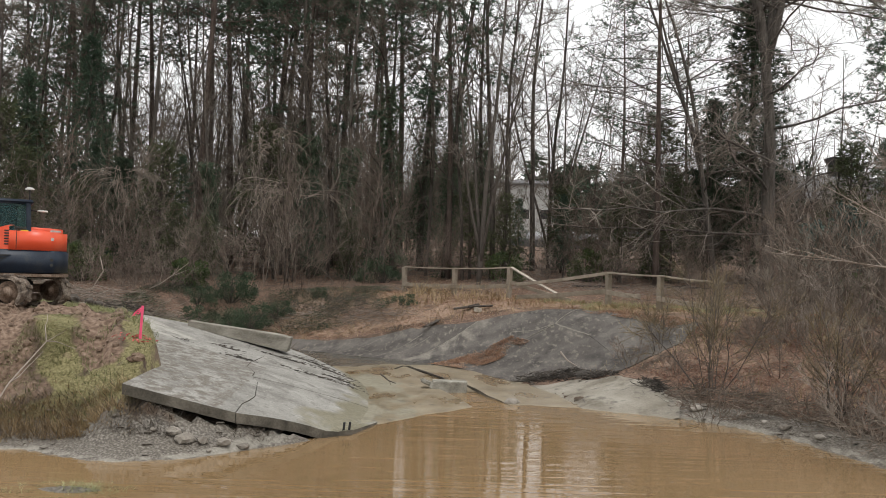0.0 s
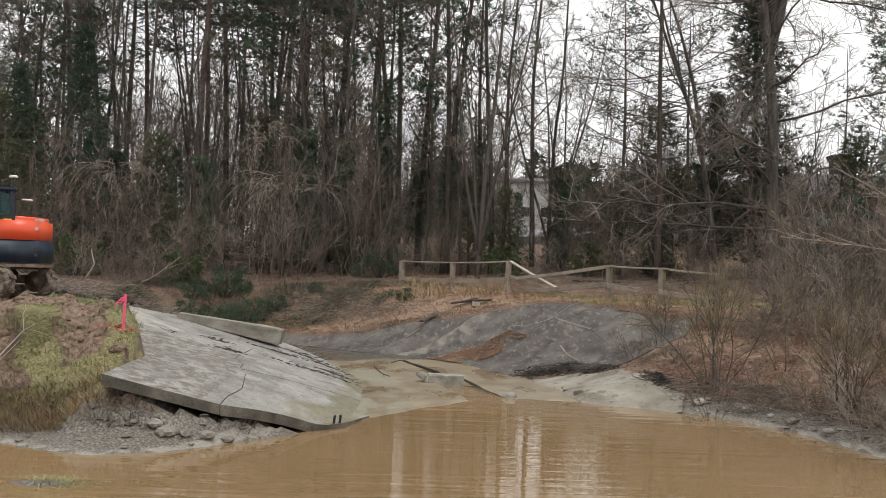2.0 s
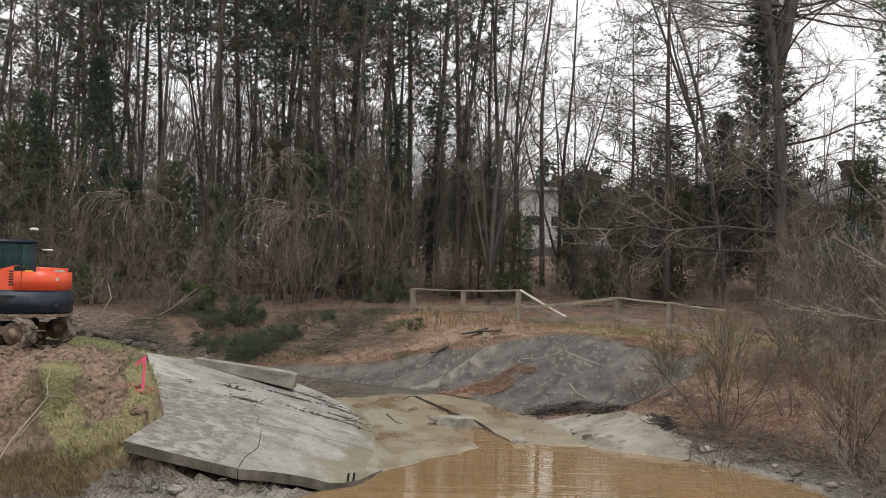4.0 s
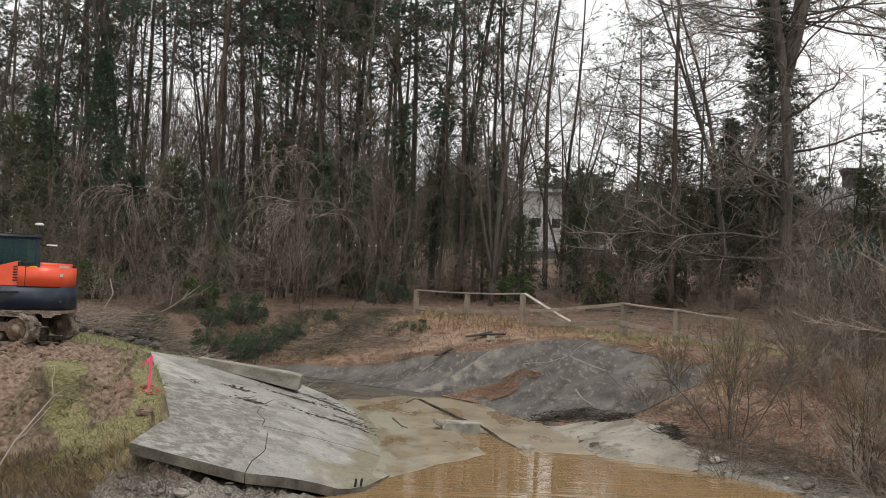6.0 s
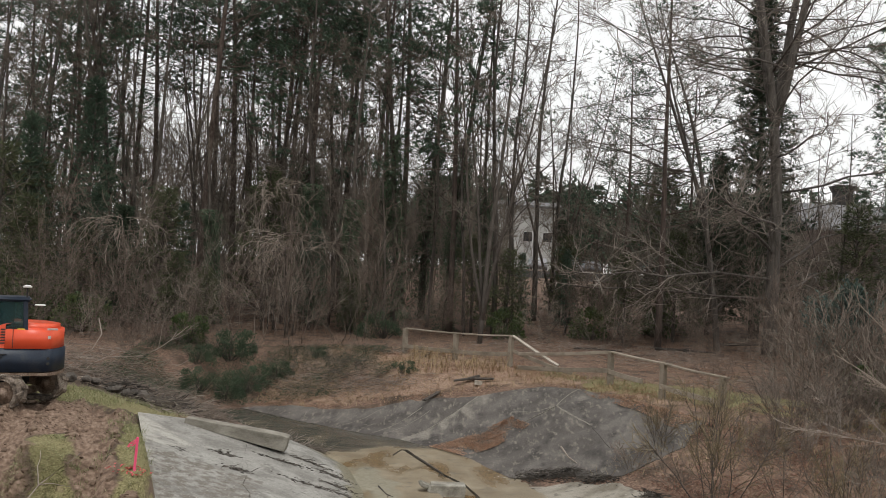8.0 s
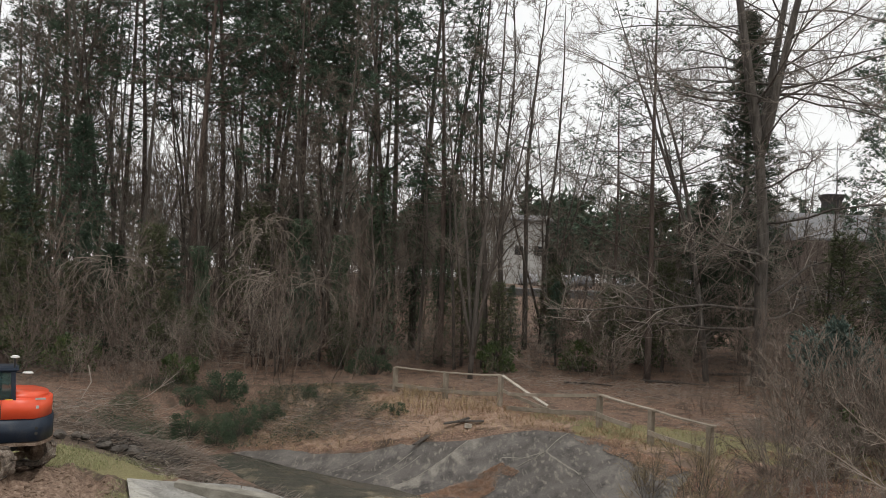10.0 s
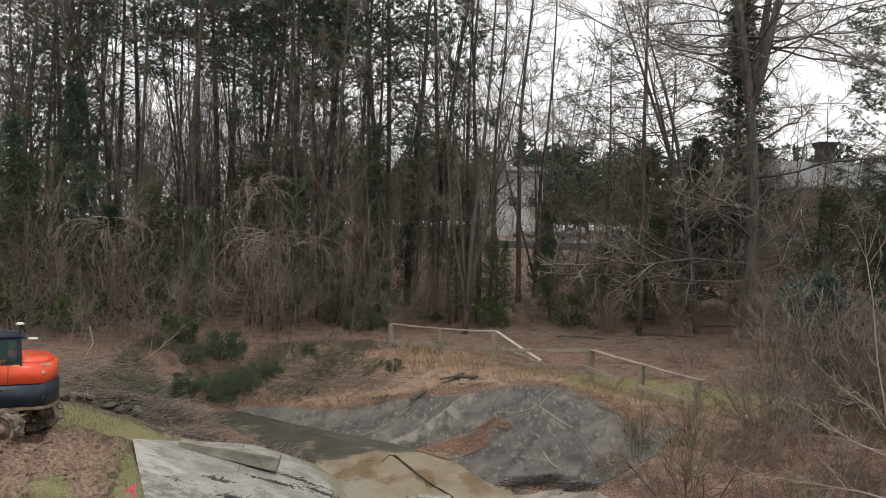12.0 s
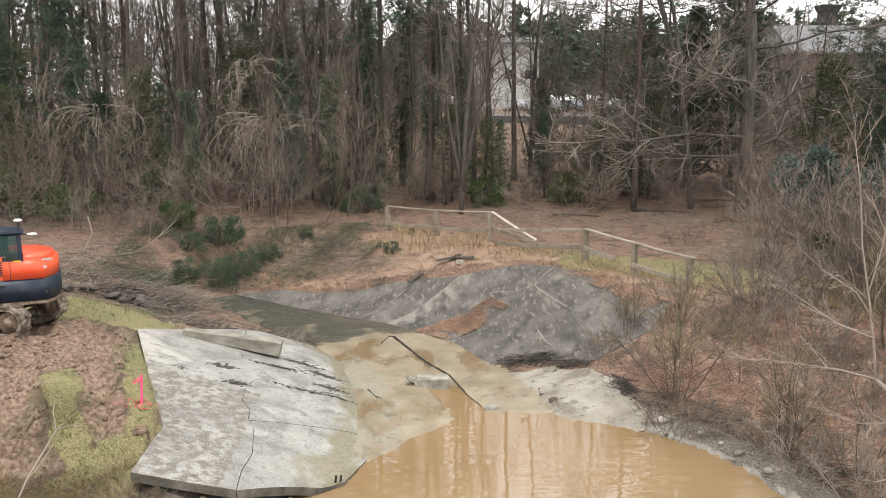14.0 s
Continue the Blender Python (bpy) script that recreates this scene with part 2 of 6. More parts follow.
M_WATER = material("muddy_water", [(.235, .153, .076), (.262, .172, .087), (.285, .19, .1)], .25, .015, 0, 3, .3, spec=.5)
wn = M_WATER.node_tree
wb = wn.nodes["Principled BSDF"]
wb.inputs["IOR"].default_value = 2.1
geo_w = wn.nodes.new("ShaderNodeNewGeometry")
hw = None
for sc, amt, stretch in ((1.0, .12, (.3, 1.2, 1)), (1.8, .36, (.16, 1.5, 1)), (4.5, .1, (.2, 1.5, 1))):
    mp = wn.nodes.new("ShaderNodeMapping")
    mp.inputs["Scale"].default_value = stretch
    wn.links.new(geo_w.outputs["Position"], mp.inputs["Vector"])
    tx = wn.nodes.new("ShaderNodeTexNoise")
    tx.inputs["Scale"].default_value, tx.inputs["Detail"].default_value, tx.inputs["Roughness"].default_value = sc, 2, .4
    wn.links.new(mp.outputs[0], tx.inputs["Vector"])
    bp = wn.nodes.new("ShaderNodeBump")
    bp.inputs["Strength"].default_value, bp.inputs["Distance"].default_value = amt, .03
    wn.links.new(tx.outputs["Fac"], bp.inputs["Height"])
    if hw:
        wn.links.new(hw.outputs[0], bp.inputs["Normal"])
    hw = bp
wn.links.new(hw.outputs[0], wb.inputs["Normal"])


# ---- building helpers ----
def part(name, bm, mat, parent=None, label="", smooth=False):
    me = bpy.data.meshes.new(name)
    bm.normal_update()
    bm.to_mesh(me)
    bm.free()
    me.materials.append(mat)
    if smooth:
        me.shade_smooth()
    ob = new(name, me)
    if parent is not None:
        ob.parent = parent
    if label:
        tagged(ob, label)
    return ob


def raw(name, verts, faces, mat, parent=None, label="", smooth=False):
    me = bpy.data.meshes.new(name)
    me.from_pydata(verts, [], faces)
    me.materials.append(mat)
    if smooth:
        me.shade_smooth()
    ob = new(name, me)
    if parent is not None:
        ob.parent = parent
    if label:
        tagged(ob, label)
    return ob


def thing(name, m, label, category, group="", kind=""):
    ob = new(name)
    ob.matrix_world = m
    ob.empty_display_size = .2
    return tagged(ob, label, category, group, kind)


def box(bm, size, m=None, bevel=0.0, seg=2):
    made = bmesh.ops.create_cube(bm, size=1, matrix=(m or Matrix()) @ Matrix.Diagonal((*size, 1)))
    if bevel:
        edges = {e for v in made["verts"] for e in v.link_edges}
        bmesh.ops.bevel(bm, geom=list(edges), offset=bevel, segments=seg, affect="EDGES", clamp_overlap=True)
    return bm


def cyl(bm, r1, r2, h, m=None, seg=16, cap=True):
    bmesh.ops.create_cone(bm, cap_ends=cap, segments=seg, radius1=r1, radius2=r2, depth=h, matrix=m or Matrix())
    return bm


def extruded(bm, outline, width, m=None, bevel=0.0, seg=2):
    """A side outline in x and z, drawn out along y."""
    m = m or Matrix()
    vs = [bm.verts.new(m @ Vector((x, -width / 2, z))) for x, z in outline]
    f = bm.faces.new(vs)
    out = bmesh.ops.extrude_face_region(bm, geom=[f])
    for v in [g for g in out["geom"] if isinstance(g, bmesh.types.BMVert)]:
        v.co += m.to_3x3() @ Vector((0, width, 0))
    bmesh.ops.recalc_face_normals(bm, faces=bm.faces)
    if bevel:
        bmesh.ops.bevel(bm, geom=list(bm.edges), offset=bevel, segments=seg, affect="EDGES", clamp_overlap=True)
    return bm


class Tubes:
    """Gathers tapered tubes and small leaves into one mesh."""

    def __init__(self):
        self.v, self.f = [], []

    def tube(self, pts, r0, r1, sides=3):
        base, n = len(self.v), len(pts)
        for i, p in enumerate(pts):
            a, b = pts[max(0, i - 1)], pts[min(n - 1, i + 1)]
            d = (b - a).normalized()
            s = d.cross(Vector((.31, .83, .46))).normalized()
            u = d.cross(s)
            r = r0 + (r1 - r0) * i / (n - 1)
            for k in range(sides):
                w = 2 * math.pi * k / sides
                self.v.append(p + s * (r * math.cos(w)) + u * (r * math.sin(w)))
        for i in range(n - 1):
            for k in range(sides):
                j = (k + 1) % sides
                o = base + i * sides
                self.f.append((o + k, o + j, o + sides + j, o + sides + k))
        if sides > 3:
            self.f.append(tuple(base + k for k in reversed(range(sides))))
            self.f.append(tuple(base + (n - 1) * sides + k for k in range(sides)))

    def twig(self, pts, r):
        """A fine twig, three-sided, that runs out to a point."""
        base, n = len(self.v), len(pts)
        d = (pts[-1] - pts[0]).normalized()
        s = d.cross(Vector((.31, .83, .46))).normalized()
        u = d.cross(s)
        for i, p in enumerate(pts[:-1]):
            w = r * (1 - .6 * i / n)
            self.v += [p + s * w, p - s * (w * .5) + u * (w * .87), p - s * (w * .5) - u * (w * .87)]
        self.v.append(pts[-1])
        for i in range(n - 2):
            o = base + 3 * i
            self.f += [(o, o + 1, o + 4, o + 3), (o + 1, o + 2, o + 5, o + 4), (o + 2, o, o + 3, o + 5)]
        o = base + 3 * (n - 2)
        self.f += [(o, o + 1, o + 3), (o + 1, o + 2, o + 3), (o + 2, o, o + 3)]

    def leaf(self, p, d, s, length, width):
        """A small folded leaf at p along d, spread along s."""
        o = len(self.v)
        n = d.cross(s) * width * .35
        self.v += [p, p + d * (length * .5) + s * (width * .5) + n, p + d * length, p + d * (length * .5) - s * (width * .5) + n]
        self.f += [(o, o + 1, o + 2), (o, o + 2, o + 3)]

    def needle(self, p, d, s, length, width):
        o = len(self.v)
        self.v += [p - s * width * .5, p + s * width * .5, p + d * length]
        self.f.append((o, o + 1, o + 2))

    def make(self, name, mat, parent=None, label="", smooth=False):
        return raw(name, self.v, self.f, mat, parent, label, smooth)


RND = random.Random(7)


def rvec(k=1.0):
    return Vector((RND.uniform(-1, 1), RND.uniform(-1, 1), RND.uniform(-1, 1))) * k


def crooked(start, d, length, steps, bend=.12, lift=0.0):
    pts, p, d = [start.copy()], start.copy(), d.normalized()
    for _ in range(steps):
        d = (d + rvec(bend) + Vector((0, 0, lift))).normalized()
        p = p + d * (length / steps)
        pts.append(p.copy())
    return pts


# ---- ground, pond and spillway ----
SHORE_LEFT = [(-60, 6), (-14, 12.6), (-9, 13.7), (-6.4, 13.95), (-5.4, 13.45), (-4.75, 13.25), (-3.8, 13.65), (-3.0, 14.5), (-2.4, 15.2), (-1.9, 16.0)]
EDGE_LEFT = [(-1.9, 16.0), (-1.45, 17), (-1.2, 18.5), (-1.35, 20.5), (-1.6, 22), (-2.2, 24.2), (-3.2, 26), (-4.5, 27.7), (-5.7, 29.2), (-7.1, 31.2), (-7.6, 32.2)]
EDGE_RIGHT = [(-7.2, 32.9), (-4.65, 30.9), (-2.9, 29.65), (-1.3, 28.6), (-.2, 27.6), (.7, 26.7), (1.95, 24), (2.6, 22.7), (3.0, 21.3), (3.4, 20.1)]
SHORE_RIGHT = [(3.4, 20.1), (4.75, 19.5), (5.3, 18.8), (6, 18), (6.6, 16.9), (7.0, 15.5), (7.4, 14), (8.5, 11), (11, 5), (16, -8), (10, -40)]
WET = SHORE_LEFT + EDGE_LEFT[1:] + EDGE_RIGHT + SHORE_RIGHT[1:] + [(-60, -40)]


def line_distance(x, y, pts):
    best = np.full(np.shape(x), 1e9)
    for (ax, ay), (bx, by) in zip(pts, pts[1:]):
        dx, dy = bx - ax, by - ay
        k = np.clip(((x - ax) * dx + (y - ay) * dy) / (dx * dx + dy * dy), 0, 1)
        best = np.minimum(best, np.hypot(x - ax - k * dx, y - ay - k * dy))
    return best


def inside(x, y, poly):
    odd = np.zeros(np.shape(x), bool)
    for (ax, ay), (bx, by) in zip(poly, poly[1:] + poly[:1]):
        if ay == by:
            continue
        odd ^= ((ay > y) != (by > y)) & (x < ax + (y - ay) / (by - ay) * (bx - ax))
    return odd


def ramp(d, xs, zs):
    """A bank's height over its foot, along a line of plain slopes, with the bends rounded."""
    return sum(np.interp(d + o, xs, zs) for o in (-.3, -.15, 0, .15, .3)) / 5


def height(x, y):
    """The ground's height over the pond, in metres."""
    x, y = np.asarray(x, float), np.asarray(y, float)
    d = [line_distance(x, y, p) for p in (SHORE_LEFT, EDGE_LEFT, EDGE_RIGHT, SHORE_RIGHT)]
    z = [ramp(d[0], (0, .9, 2.6, 3.5, 30), (0, .28, 1.7, 1.93, 2.3)),
         ramp(d[1], (0, .6, 5.8, 7.5, 40), (.04, .14, 1.72, 1.9, 2.2)),
         ramp(d[2], (0, 1, 2, 3, 4, 5.4, 8, 40), (.04, .2, .58, 1.1, 1.62, 1.93, 2.05, 2.6)),
         ramp(d[3], (0, .35, 1.5, 6, 9, 40), (0, .16, .45, 1.65, 1.95, 2.6))]
    near = np.minimum.reduce(d)
    w = [np.exp(-(k - near) / .6) for k in d]
    out = sum(a * b for a, b in zip(w, z)) / sum(w)
    out = out - .065 * np.exp(-near / .14) * (y < 19.3)
    out = out + np.clip(y - 33 - .25 * np.abs(x - 4), 0, 60) * .062
    wet = inside(x, y, WET)
    bed = np.where(y < 16.5, -.12 * near, -.05 * np.clip(20.5 - y, -1.2, 8) - .02)
    pond = -np.clip(.22 * near, 0, .9)
    floor = np.interp(y, (18, 20.2, 24, 33), (-.25, -.03, .05, .06))
    return np.where(wet, np.where(y > 17.5, np.maximum(pond, floor), pond), out)


def slab_height(x, y):
    """The plane of the spillway's tilted slab, a little domed in the middle."""
    x, y = np.asarray(x, float), np.asarray(y, float)
    plane = -.564 - .2605 * x + .0181 * y + .1 * np.exp(-((x + 3.5) ** 2 + (y - 17.6) ** 2) / 3.5)
    foot = .06 + .46 * line_distance(x, y, EDGE_LEFT)
    return .5 * (plane + foot - np.sqrt((plane - foot) ** 2 + .02))


def floor_height(x, y):
    """The channel floor, which dips under the pond along a slanting line."""
    x, y = np.asarray(x, float), np.asarray(y, float)
    s = -.735 * (x + 1.25) + .678 * (y - 17.4)
    return np.interp(s, (-2, 0, 1.2, 4), (-.4, .0, .06, .09)) + .06 * np.exp(-line_distance(x, y, EDGE_LEFT) / .5) * (y > 17)


def floor_height_right(x, y):
    return np.interp(y + 0 * np.asarray(x, float), (18, 20.15, 22, 26), (-.4, .0, .07, .09))


def apron_height(x, y):
    return height(x, y) + .035


SLAB = [(-7.2, 21.7), (-6.2, 22.6), (-4.6, 24.2), (-3.3, 25.6), (-2.25, 24.2), (-1.55, 22), (-1.25, 20.5), (-1.05, 18.6), (-1.15, 17.3), (-1.5, 16.1),
        (-2.46, 15.35), (-3.37, 14.75), (-4.2, 14.55), (-5.06, 14.45), (-5.1, 16.45)]
APRON = EDGE_RIGHT[:7] + [(3.35, 23.8), (4.6, 22.6), (6.2, 23.1), (7.1, 24.5), (6.1, 26.4), (5.3, 28.2), (4.54, 29.7), (3.55, 30.35), (1.3, 30.7), (-1.0, 31.5), (-3.96, 32.0), (-5.3, 32.8), (-6.64, 33.0)]
DIRT = [(-40, 15.3), (-8, 15.4), (-7.2, 15.0), (-6.75, 15.3), (-7.4, 16.5), (-7.9, 17.2), (-7.3, 17.8), (-6.8, 17.2), (-6.55, 16.3), (-6.2, 15.7), (-5.75, 15.9), (-6.15, 17.3), (-6.6, 18.6), (-7.1, 20.8), (-7.3, 21.5), (-8.2, 22.1), (-8.8, 22.7), (-40, 25)]


crest = [(-7, 33.4), (-4, 32.2), (-2, 31.7), (.2, 31.3), (2.6, 30.6), (3.6, 30.5), (4.6, 29.8), (5.4, 28.3), (6.2, 26.6), (8, 25.5), (7.4, 28.5), (5.8, 31.2), (3, 34.6), (-1, 37.5), (-6, 38)]
right_bank = [(3.6, 23.6), (4.8, 22.4), (5.6, 20.6), (7.4, 18.2), (8.6, 14.5), (11, 10), (18, 12), (17, 25), (9, 27), (7.2, 24.6), (6.2, 23.4), (4.7, 23.4)]


def soft_in(x, y, poly, width):
    d = line_distance(x, y, poly + poly[:1])
    return np.clip(.5 + np.where(inside(x, y, poly), d, -d) / width, 0, 1)


def clods(x, y):
    """Churned soil: lumps and the ribs of track marks."""
    out = np.zeros(np.shape(x))
    for i in np.ndindex(x.shape):
        p = Vector((float(x[i]), float(y[i]), 0))
        out[i] = .6 * noise.noise(p * 1.3) + .5 * noise.noise(p * 3.1) + .35 * noise.noise(p * 6.0) + .2 * noise.noise(p * 12)
    return out


def steps_of(a, b, fine_a, fine_b, fine):
    mid = list(np.arange(fine_a, fine_b + 1e-6, fine))
    lo, hi, s = [], [], fine
    p = fine_a
    while p > a:
        s *= 1.22
        p -= s
        lo.append(max(p, a))
    p, s = fine_b, fine
    while p < b:
        s *= 1.22
        p += s
        hi.append(min(p, b))
    return np.array(sorted(set(lo + mid + hi)))


def with_fine(base, a, b, step):
    keep = base[(base < a - .03) | (base > b + .03)]
    return np.sort(np.concatenate([keep, np.arange(a, b, step)]))


gx = with_fine(steps_of(-2500, 2500, -13, 12, .16), -10, -5.4, .075)
gy = with_fine(steps_of(-2500, 2500, 12.4, 37, .16), 14.6, 22.6, .075)
X, Y = np.meshgrid(gx, gy, indexing="ij")
Z = height(X, Y)
in_slab = soft_in(X, Y, SLAB, .12)
Z = Z + in_slab * np.minimum(0, slab_height(X, Y) - .34 - Z)
near_slab = np.clip(1 - line_distance(X, Y, SLAB[9:14]) / .9, 0, 1) * (Y < 16.5)
Z = np.where(inside(X, Y, SLAB) | (near_slab <= 0), Z, np.maximum(Z, near_slab ** .6 * np.minimum(slab_height(X, Y) - .19, 1.2) - .5 * (1 - near_slab)))
left_side = line_distance(X, Y, [SLAB[14], SLAB[0], SLAB[1]])
Z = np.where(~inside(X, Y, SLAB) & (left_side < .9), np.maximum(Z, slab_height(X, Y) - .05 - .12 * left_side), Z)
in_slab_deep = soft_in(X, Y, SLAB, .1)
Z = np.where(in_slab_deep > .5, np.minimum(Z, slab_height(X, Y) - .3), Z)
chan = inside(X, Y, WET) & (Y > 16.2) & (X > -2.5)
Z = np.where(chan, np.minimum(Z, np.minimum(floor_height(X, Y), floor_height_right(X, Y)) - .2), Z)
near_field = (np.abs(X) < 25) & (Y > 5) & (Y < 60)
Z = Z + .44 * np.exp(-((X + 4.7) / 1.5) ** 2 - ((Y - 11.5) / .5) ** 2)
Z = Z - .12 * np.clip((np.where(inside(X, Y, APRON), line_distance(X, Y, APRON + APRON[:1]), 0) - .08) / .25, 0, 1)
Z = Z - .24 * np.exp(-((X + 11.3) / 3.2) ** 2 - ((Y - 20.8) / 3.4) ** 2)
rough = np.zeros_like(Z)
rough[near_field] = clods(X[near_field], Y[near_field])
dirt = np.clip(soft_in(X, Y, DIRT, .8) + .35 * rough, 0, 1)
shore = np.minimum(line_distance(X, Y, SHORE_LEFT), line_distance(X, Y, SHORE_RIGHT))
left_shore = line_distance(X, Y, SHORE_LEFT)
right_shore = line_distance(X, Y, SHORE_RIGHT)
dry = ~inside(X, Y, WET)
treads = np.zeros_like(Z)
for lane in (-7.75, -9.35):
    off = X - lane - (20.7 - Y) * .34 + .06 * np.sin(Y * 1.7)
    rib = np.sin((Y - .34 * X + .05 * np.sin(X * 5 + Y * 2)) * 21 + rough * 1.5)
    treads += (.045 * rib - .12) * np.exp(-(off / .3) ** 6) + .07 * np.exp(-((np.abs(off) - .44) / .13) ** 2) * (.5 + rough)
Z = Z + np.where(dry & ~inside(X, Y, SLAB), rough * (.03 + .15 * dirt) * np.clip(shore / 1.4, .2, 1), 0) + np.clip(dirt * 3 - 1, 0, 1) * treads
mound_d = line_distance(X, Y, EDGE_RIGHT)
z_mud = np.clip(1.5 - left_shore / .9, 0, 1) * (X < -1) + np.clip(1.5 - right_shore / .75, 0, 1) * (X > 3)
z_mud = np.clip(z_mud + (~dry) * 1.0, 0, 1)
z_grass = np.clip(soft_in(X, Y, [(-40, 13), (-9, 14.5), (-5, 14.2), (-5.05, 16.5), (-7.2, 21.8), (-6.4, 22.8), (-8, 25), (-16, 26), (-40, 26)], .5) * (1 - dirt)
                  + soft_in(X, Y, [(4.4, 29.6), (7.5, 26.4), (9.5, 25), (13, 22), (16, 24), (9, 30), (5, 32)], 1.0) * .75, 0, 1)
z_leaf = np.clip((Y - 21) / 3, 0, 1) * (X > -7) + (Y > 30) + ((X > 4) & (right_shore > .9)) * 1.0
z_leaf = np.clip(z_leaf, 0, .62) * (1 - dirt)
z_litter = .6 * soft_in(X, Y, crest, 1.2) + .42 * soft_in(X, Y, right_bank, 1.0) + .2 * soft_in(X, Y, [(-2, 37), (3, 35), (8, 29), (13, 27), (22, 36), (20, 48), (-4, 50)], 3)
verts = np.stack([X.ravel(), Y.ravel(), Z.ravel()], 1)
nx, ny = X.shape
ids = np.arange(nx * ny).reshape(nx, ny)
faces = np.stack([ids[:-1, :-1].ravel(), ids[1:, :-1].ravel(), ids[1:, 1:].ravel(), ids[:-1, 1:].ravel()], 1)
ground = raw("ground", verts.tolist(), faces.tolist(), M_GROUND, smooth=True)
tagged(ground, "earth bank with red churned soil, winter grass and leaf litter", "ground", kind="structure")
for key, arr in (("leaf", z_leaf), ("litter", z_litter), ("grass", z_grass), ("dirt", dirt), ("mud", z_mud), ("rim", .75 * np.exp(-((shore - .1) / .16) ** 2) * dry)):
    a = ground.data.attributes.new(key, "FLOAT", "POINT")
    a.data.foreach_set("value", (np.clip(arr, 0, 1)).ravel().astype(np.float32))


def ground_at(x, y):
    """The height of the ground's own mesh."""
    i = min(max(int(np.searchsorted(gx, x)) - 1, 0), nx - 2)
    j = min(max(int(np.searchsorted(gy, y)) - 1, 0), ny - 2)
    u, v = (x - gx[i]) / (gx[i + 1] - gx[i]), (y - gy[j]) / (gy[j + 1] - gy[j])
    return float((Z[i, j] * (1 - u) + Z[i + 1, j] * u) * (1 - v) + (Z[i, j + 1] * (1 - u) + Z[i + 1, j + 1] * u) * v)


def ragged(poly, amount=.08, step=.3, closed=True):
    """The outline with its edges broken up."""
    out = []
    for (ax, ay), (bx, by) in zip(poly, poly[1:] + (poly[:1] if closed else [])):
        n = max(1, int(math.hypot(bx - ax, by - ay) / step))
        for k in range(n):
            x, y = ax + (bx - ax) * k / n, ay + (by - ay) * k / n
            out.append((x + amount * noise.noise(Vector((x * 2.1, y * 2.1, 4))) + amount * .5 * noise.noise(Vector((x * 6, y * 6, 9))), y + amount * noise.noise(Vector((x * 2.1, y * 2.1, 14)))))
    return out


def draped(name, poly, fn, thick, mat, parent=None, label="", step=.3, attrs=None, wave=.012):
    """A plate with the outline poly in plan, following fn, with its own thickness."""
    bm = bmesh.new()
    bm.faces.new([bm.verts.new((x, y, 0)) for x, y in poly])
    xs, ys = [p[0] for p in poly], [p[1] for p in poly]
    for lo, hi, axis in ((min(xs), max(xs), (1, 0, 0)), (min(ys), max(ys), (0, 1, 0))):
        for c in np.arange(lo + step, hi, step):
            bmesh.ops.bisect_plane(bm, geom=bm.verts[:] + bm.edges[:] + bm.faces[:], plane_co=Vector(axis) * float(c), plane_no=axis)
    for v in bm.verts:
        v.co.z = float(fn(v.co.x, v.co.y)) + wave * noise.noise(v.co * 1.1)
    out = bmesh.ops.extrude_face_region(bm, geom=bm.faces[:])
    low = [g for g in out["geom"] if isinstance(g, bmesh.types.BMVert)]
    bm.normal_update()
    topset = set(low)
    for v in bm.verts:
        if v not in topset:
            v.co.z -= thick
            v.co.x += .015 * noise.noise(v.co * 5)
    bmesh.ops.recalc_face_normals(bm, faces=bm.faces[:])
    bm.faces.ensure_lookup_table()
    ob = part(name, bm, mat, parent, label)
    # Steep side faces take the dark edge colour, part moss, part painted shade.
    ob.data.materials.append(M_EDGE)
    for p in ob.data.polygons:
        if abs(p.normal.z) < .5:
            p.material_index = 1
    co = np.array([v.co for v in ob.data.vertices])
    for key, f in (attrs or {}).items():
        a = ob.data.attributes.new(key, "FLOAT", "POINT")
        a.data.foreach_set("value", np.clip(f(co[:, 0], co[:, 1]), 0, 1).astype(np.float32))
    return ob


water_poly = [(-60, -40), (-60, 8), (-14, 13.4), (-6.4, 14.6), (-3.2, 15.2), (-1.2, 19), (-.9, 20.6), (-.2, 23), (-1.1, 27.2), (-.5, 27.2), (.9, 23.2), (2.4, 21.6), (3.9, 20.6), (5.6, 19.9), (7.6, 16.5), (9, 12), (12, 5), (17, -8), (11, -40)]
bm = bmesh.new()
bm.faces.new([bm.verts.new((x, y, 0)) for x, y in water_poly])
bmesh.ops.triangulate(bm, faces=bm.faces[:])
bmesh.ops.recalc_face_normals(bm, faces=bm.faces[:])
bm.normal_update()
if bm.faces[:][0].normal.z < 0:
    bmesh.ops.reverse_faces(bm, faces=bm.faces[:])
tagged(part("water", bm, M_WATER), "opaque muddy brown pond water with small ripples", "pond", kind="structure")

spill = thing("spillway_slab", Matrix(), "tilted weathered grey concrete slab with mossy streaks and cracks", "concrete slab", kind="structure")
STREAKS = [(-2.5, 21.9, .5, .13), (-2.55, 20.42, .95, .11), (-2.3, 21.05, .5, .1), (-4.8, 20.6, .35, .15), (-4.35, 19.68, .32, .12), (-3.6, 21.55, .8, .07), (-3.1, 22.3, .6, .1), (-2.1, 20.75, .4, .08), (-5.6, 19.8, .3, .1)]


def streaks(x, y):
    return np.max([np.exp(-((x - a) / l) ** 4 - ((y - b - .11 * (x - a)) / w) ** 2) for a, b, l, w in STREAKS], 0)


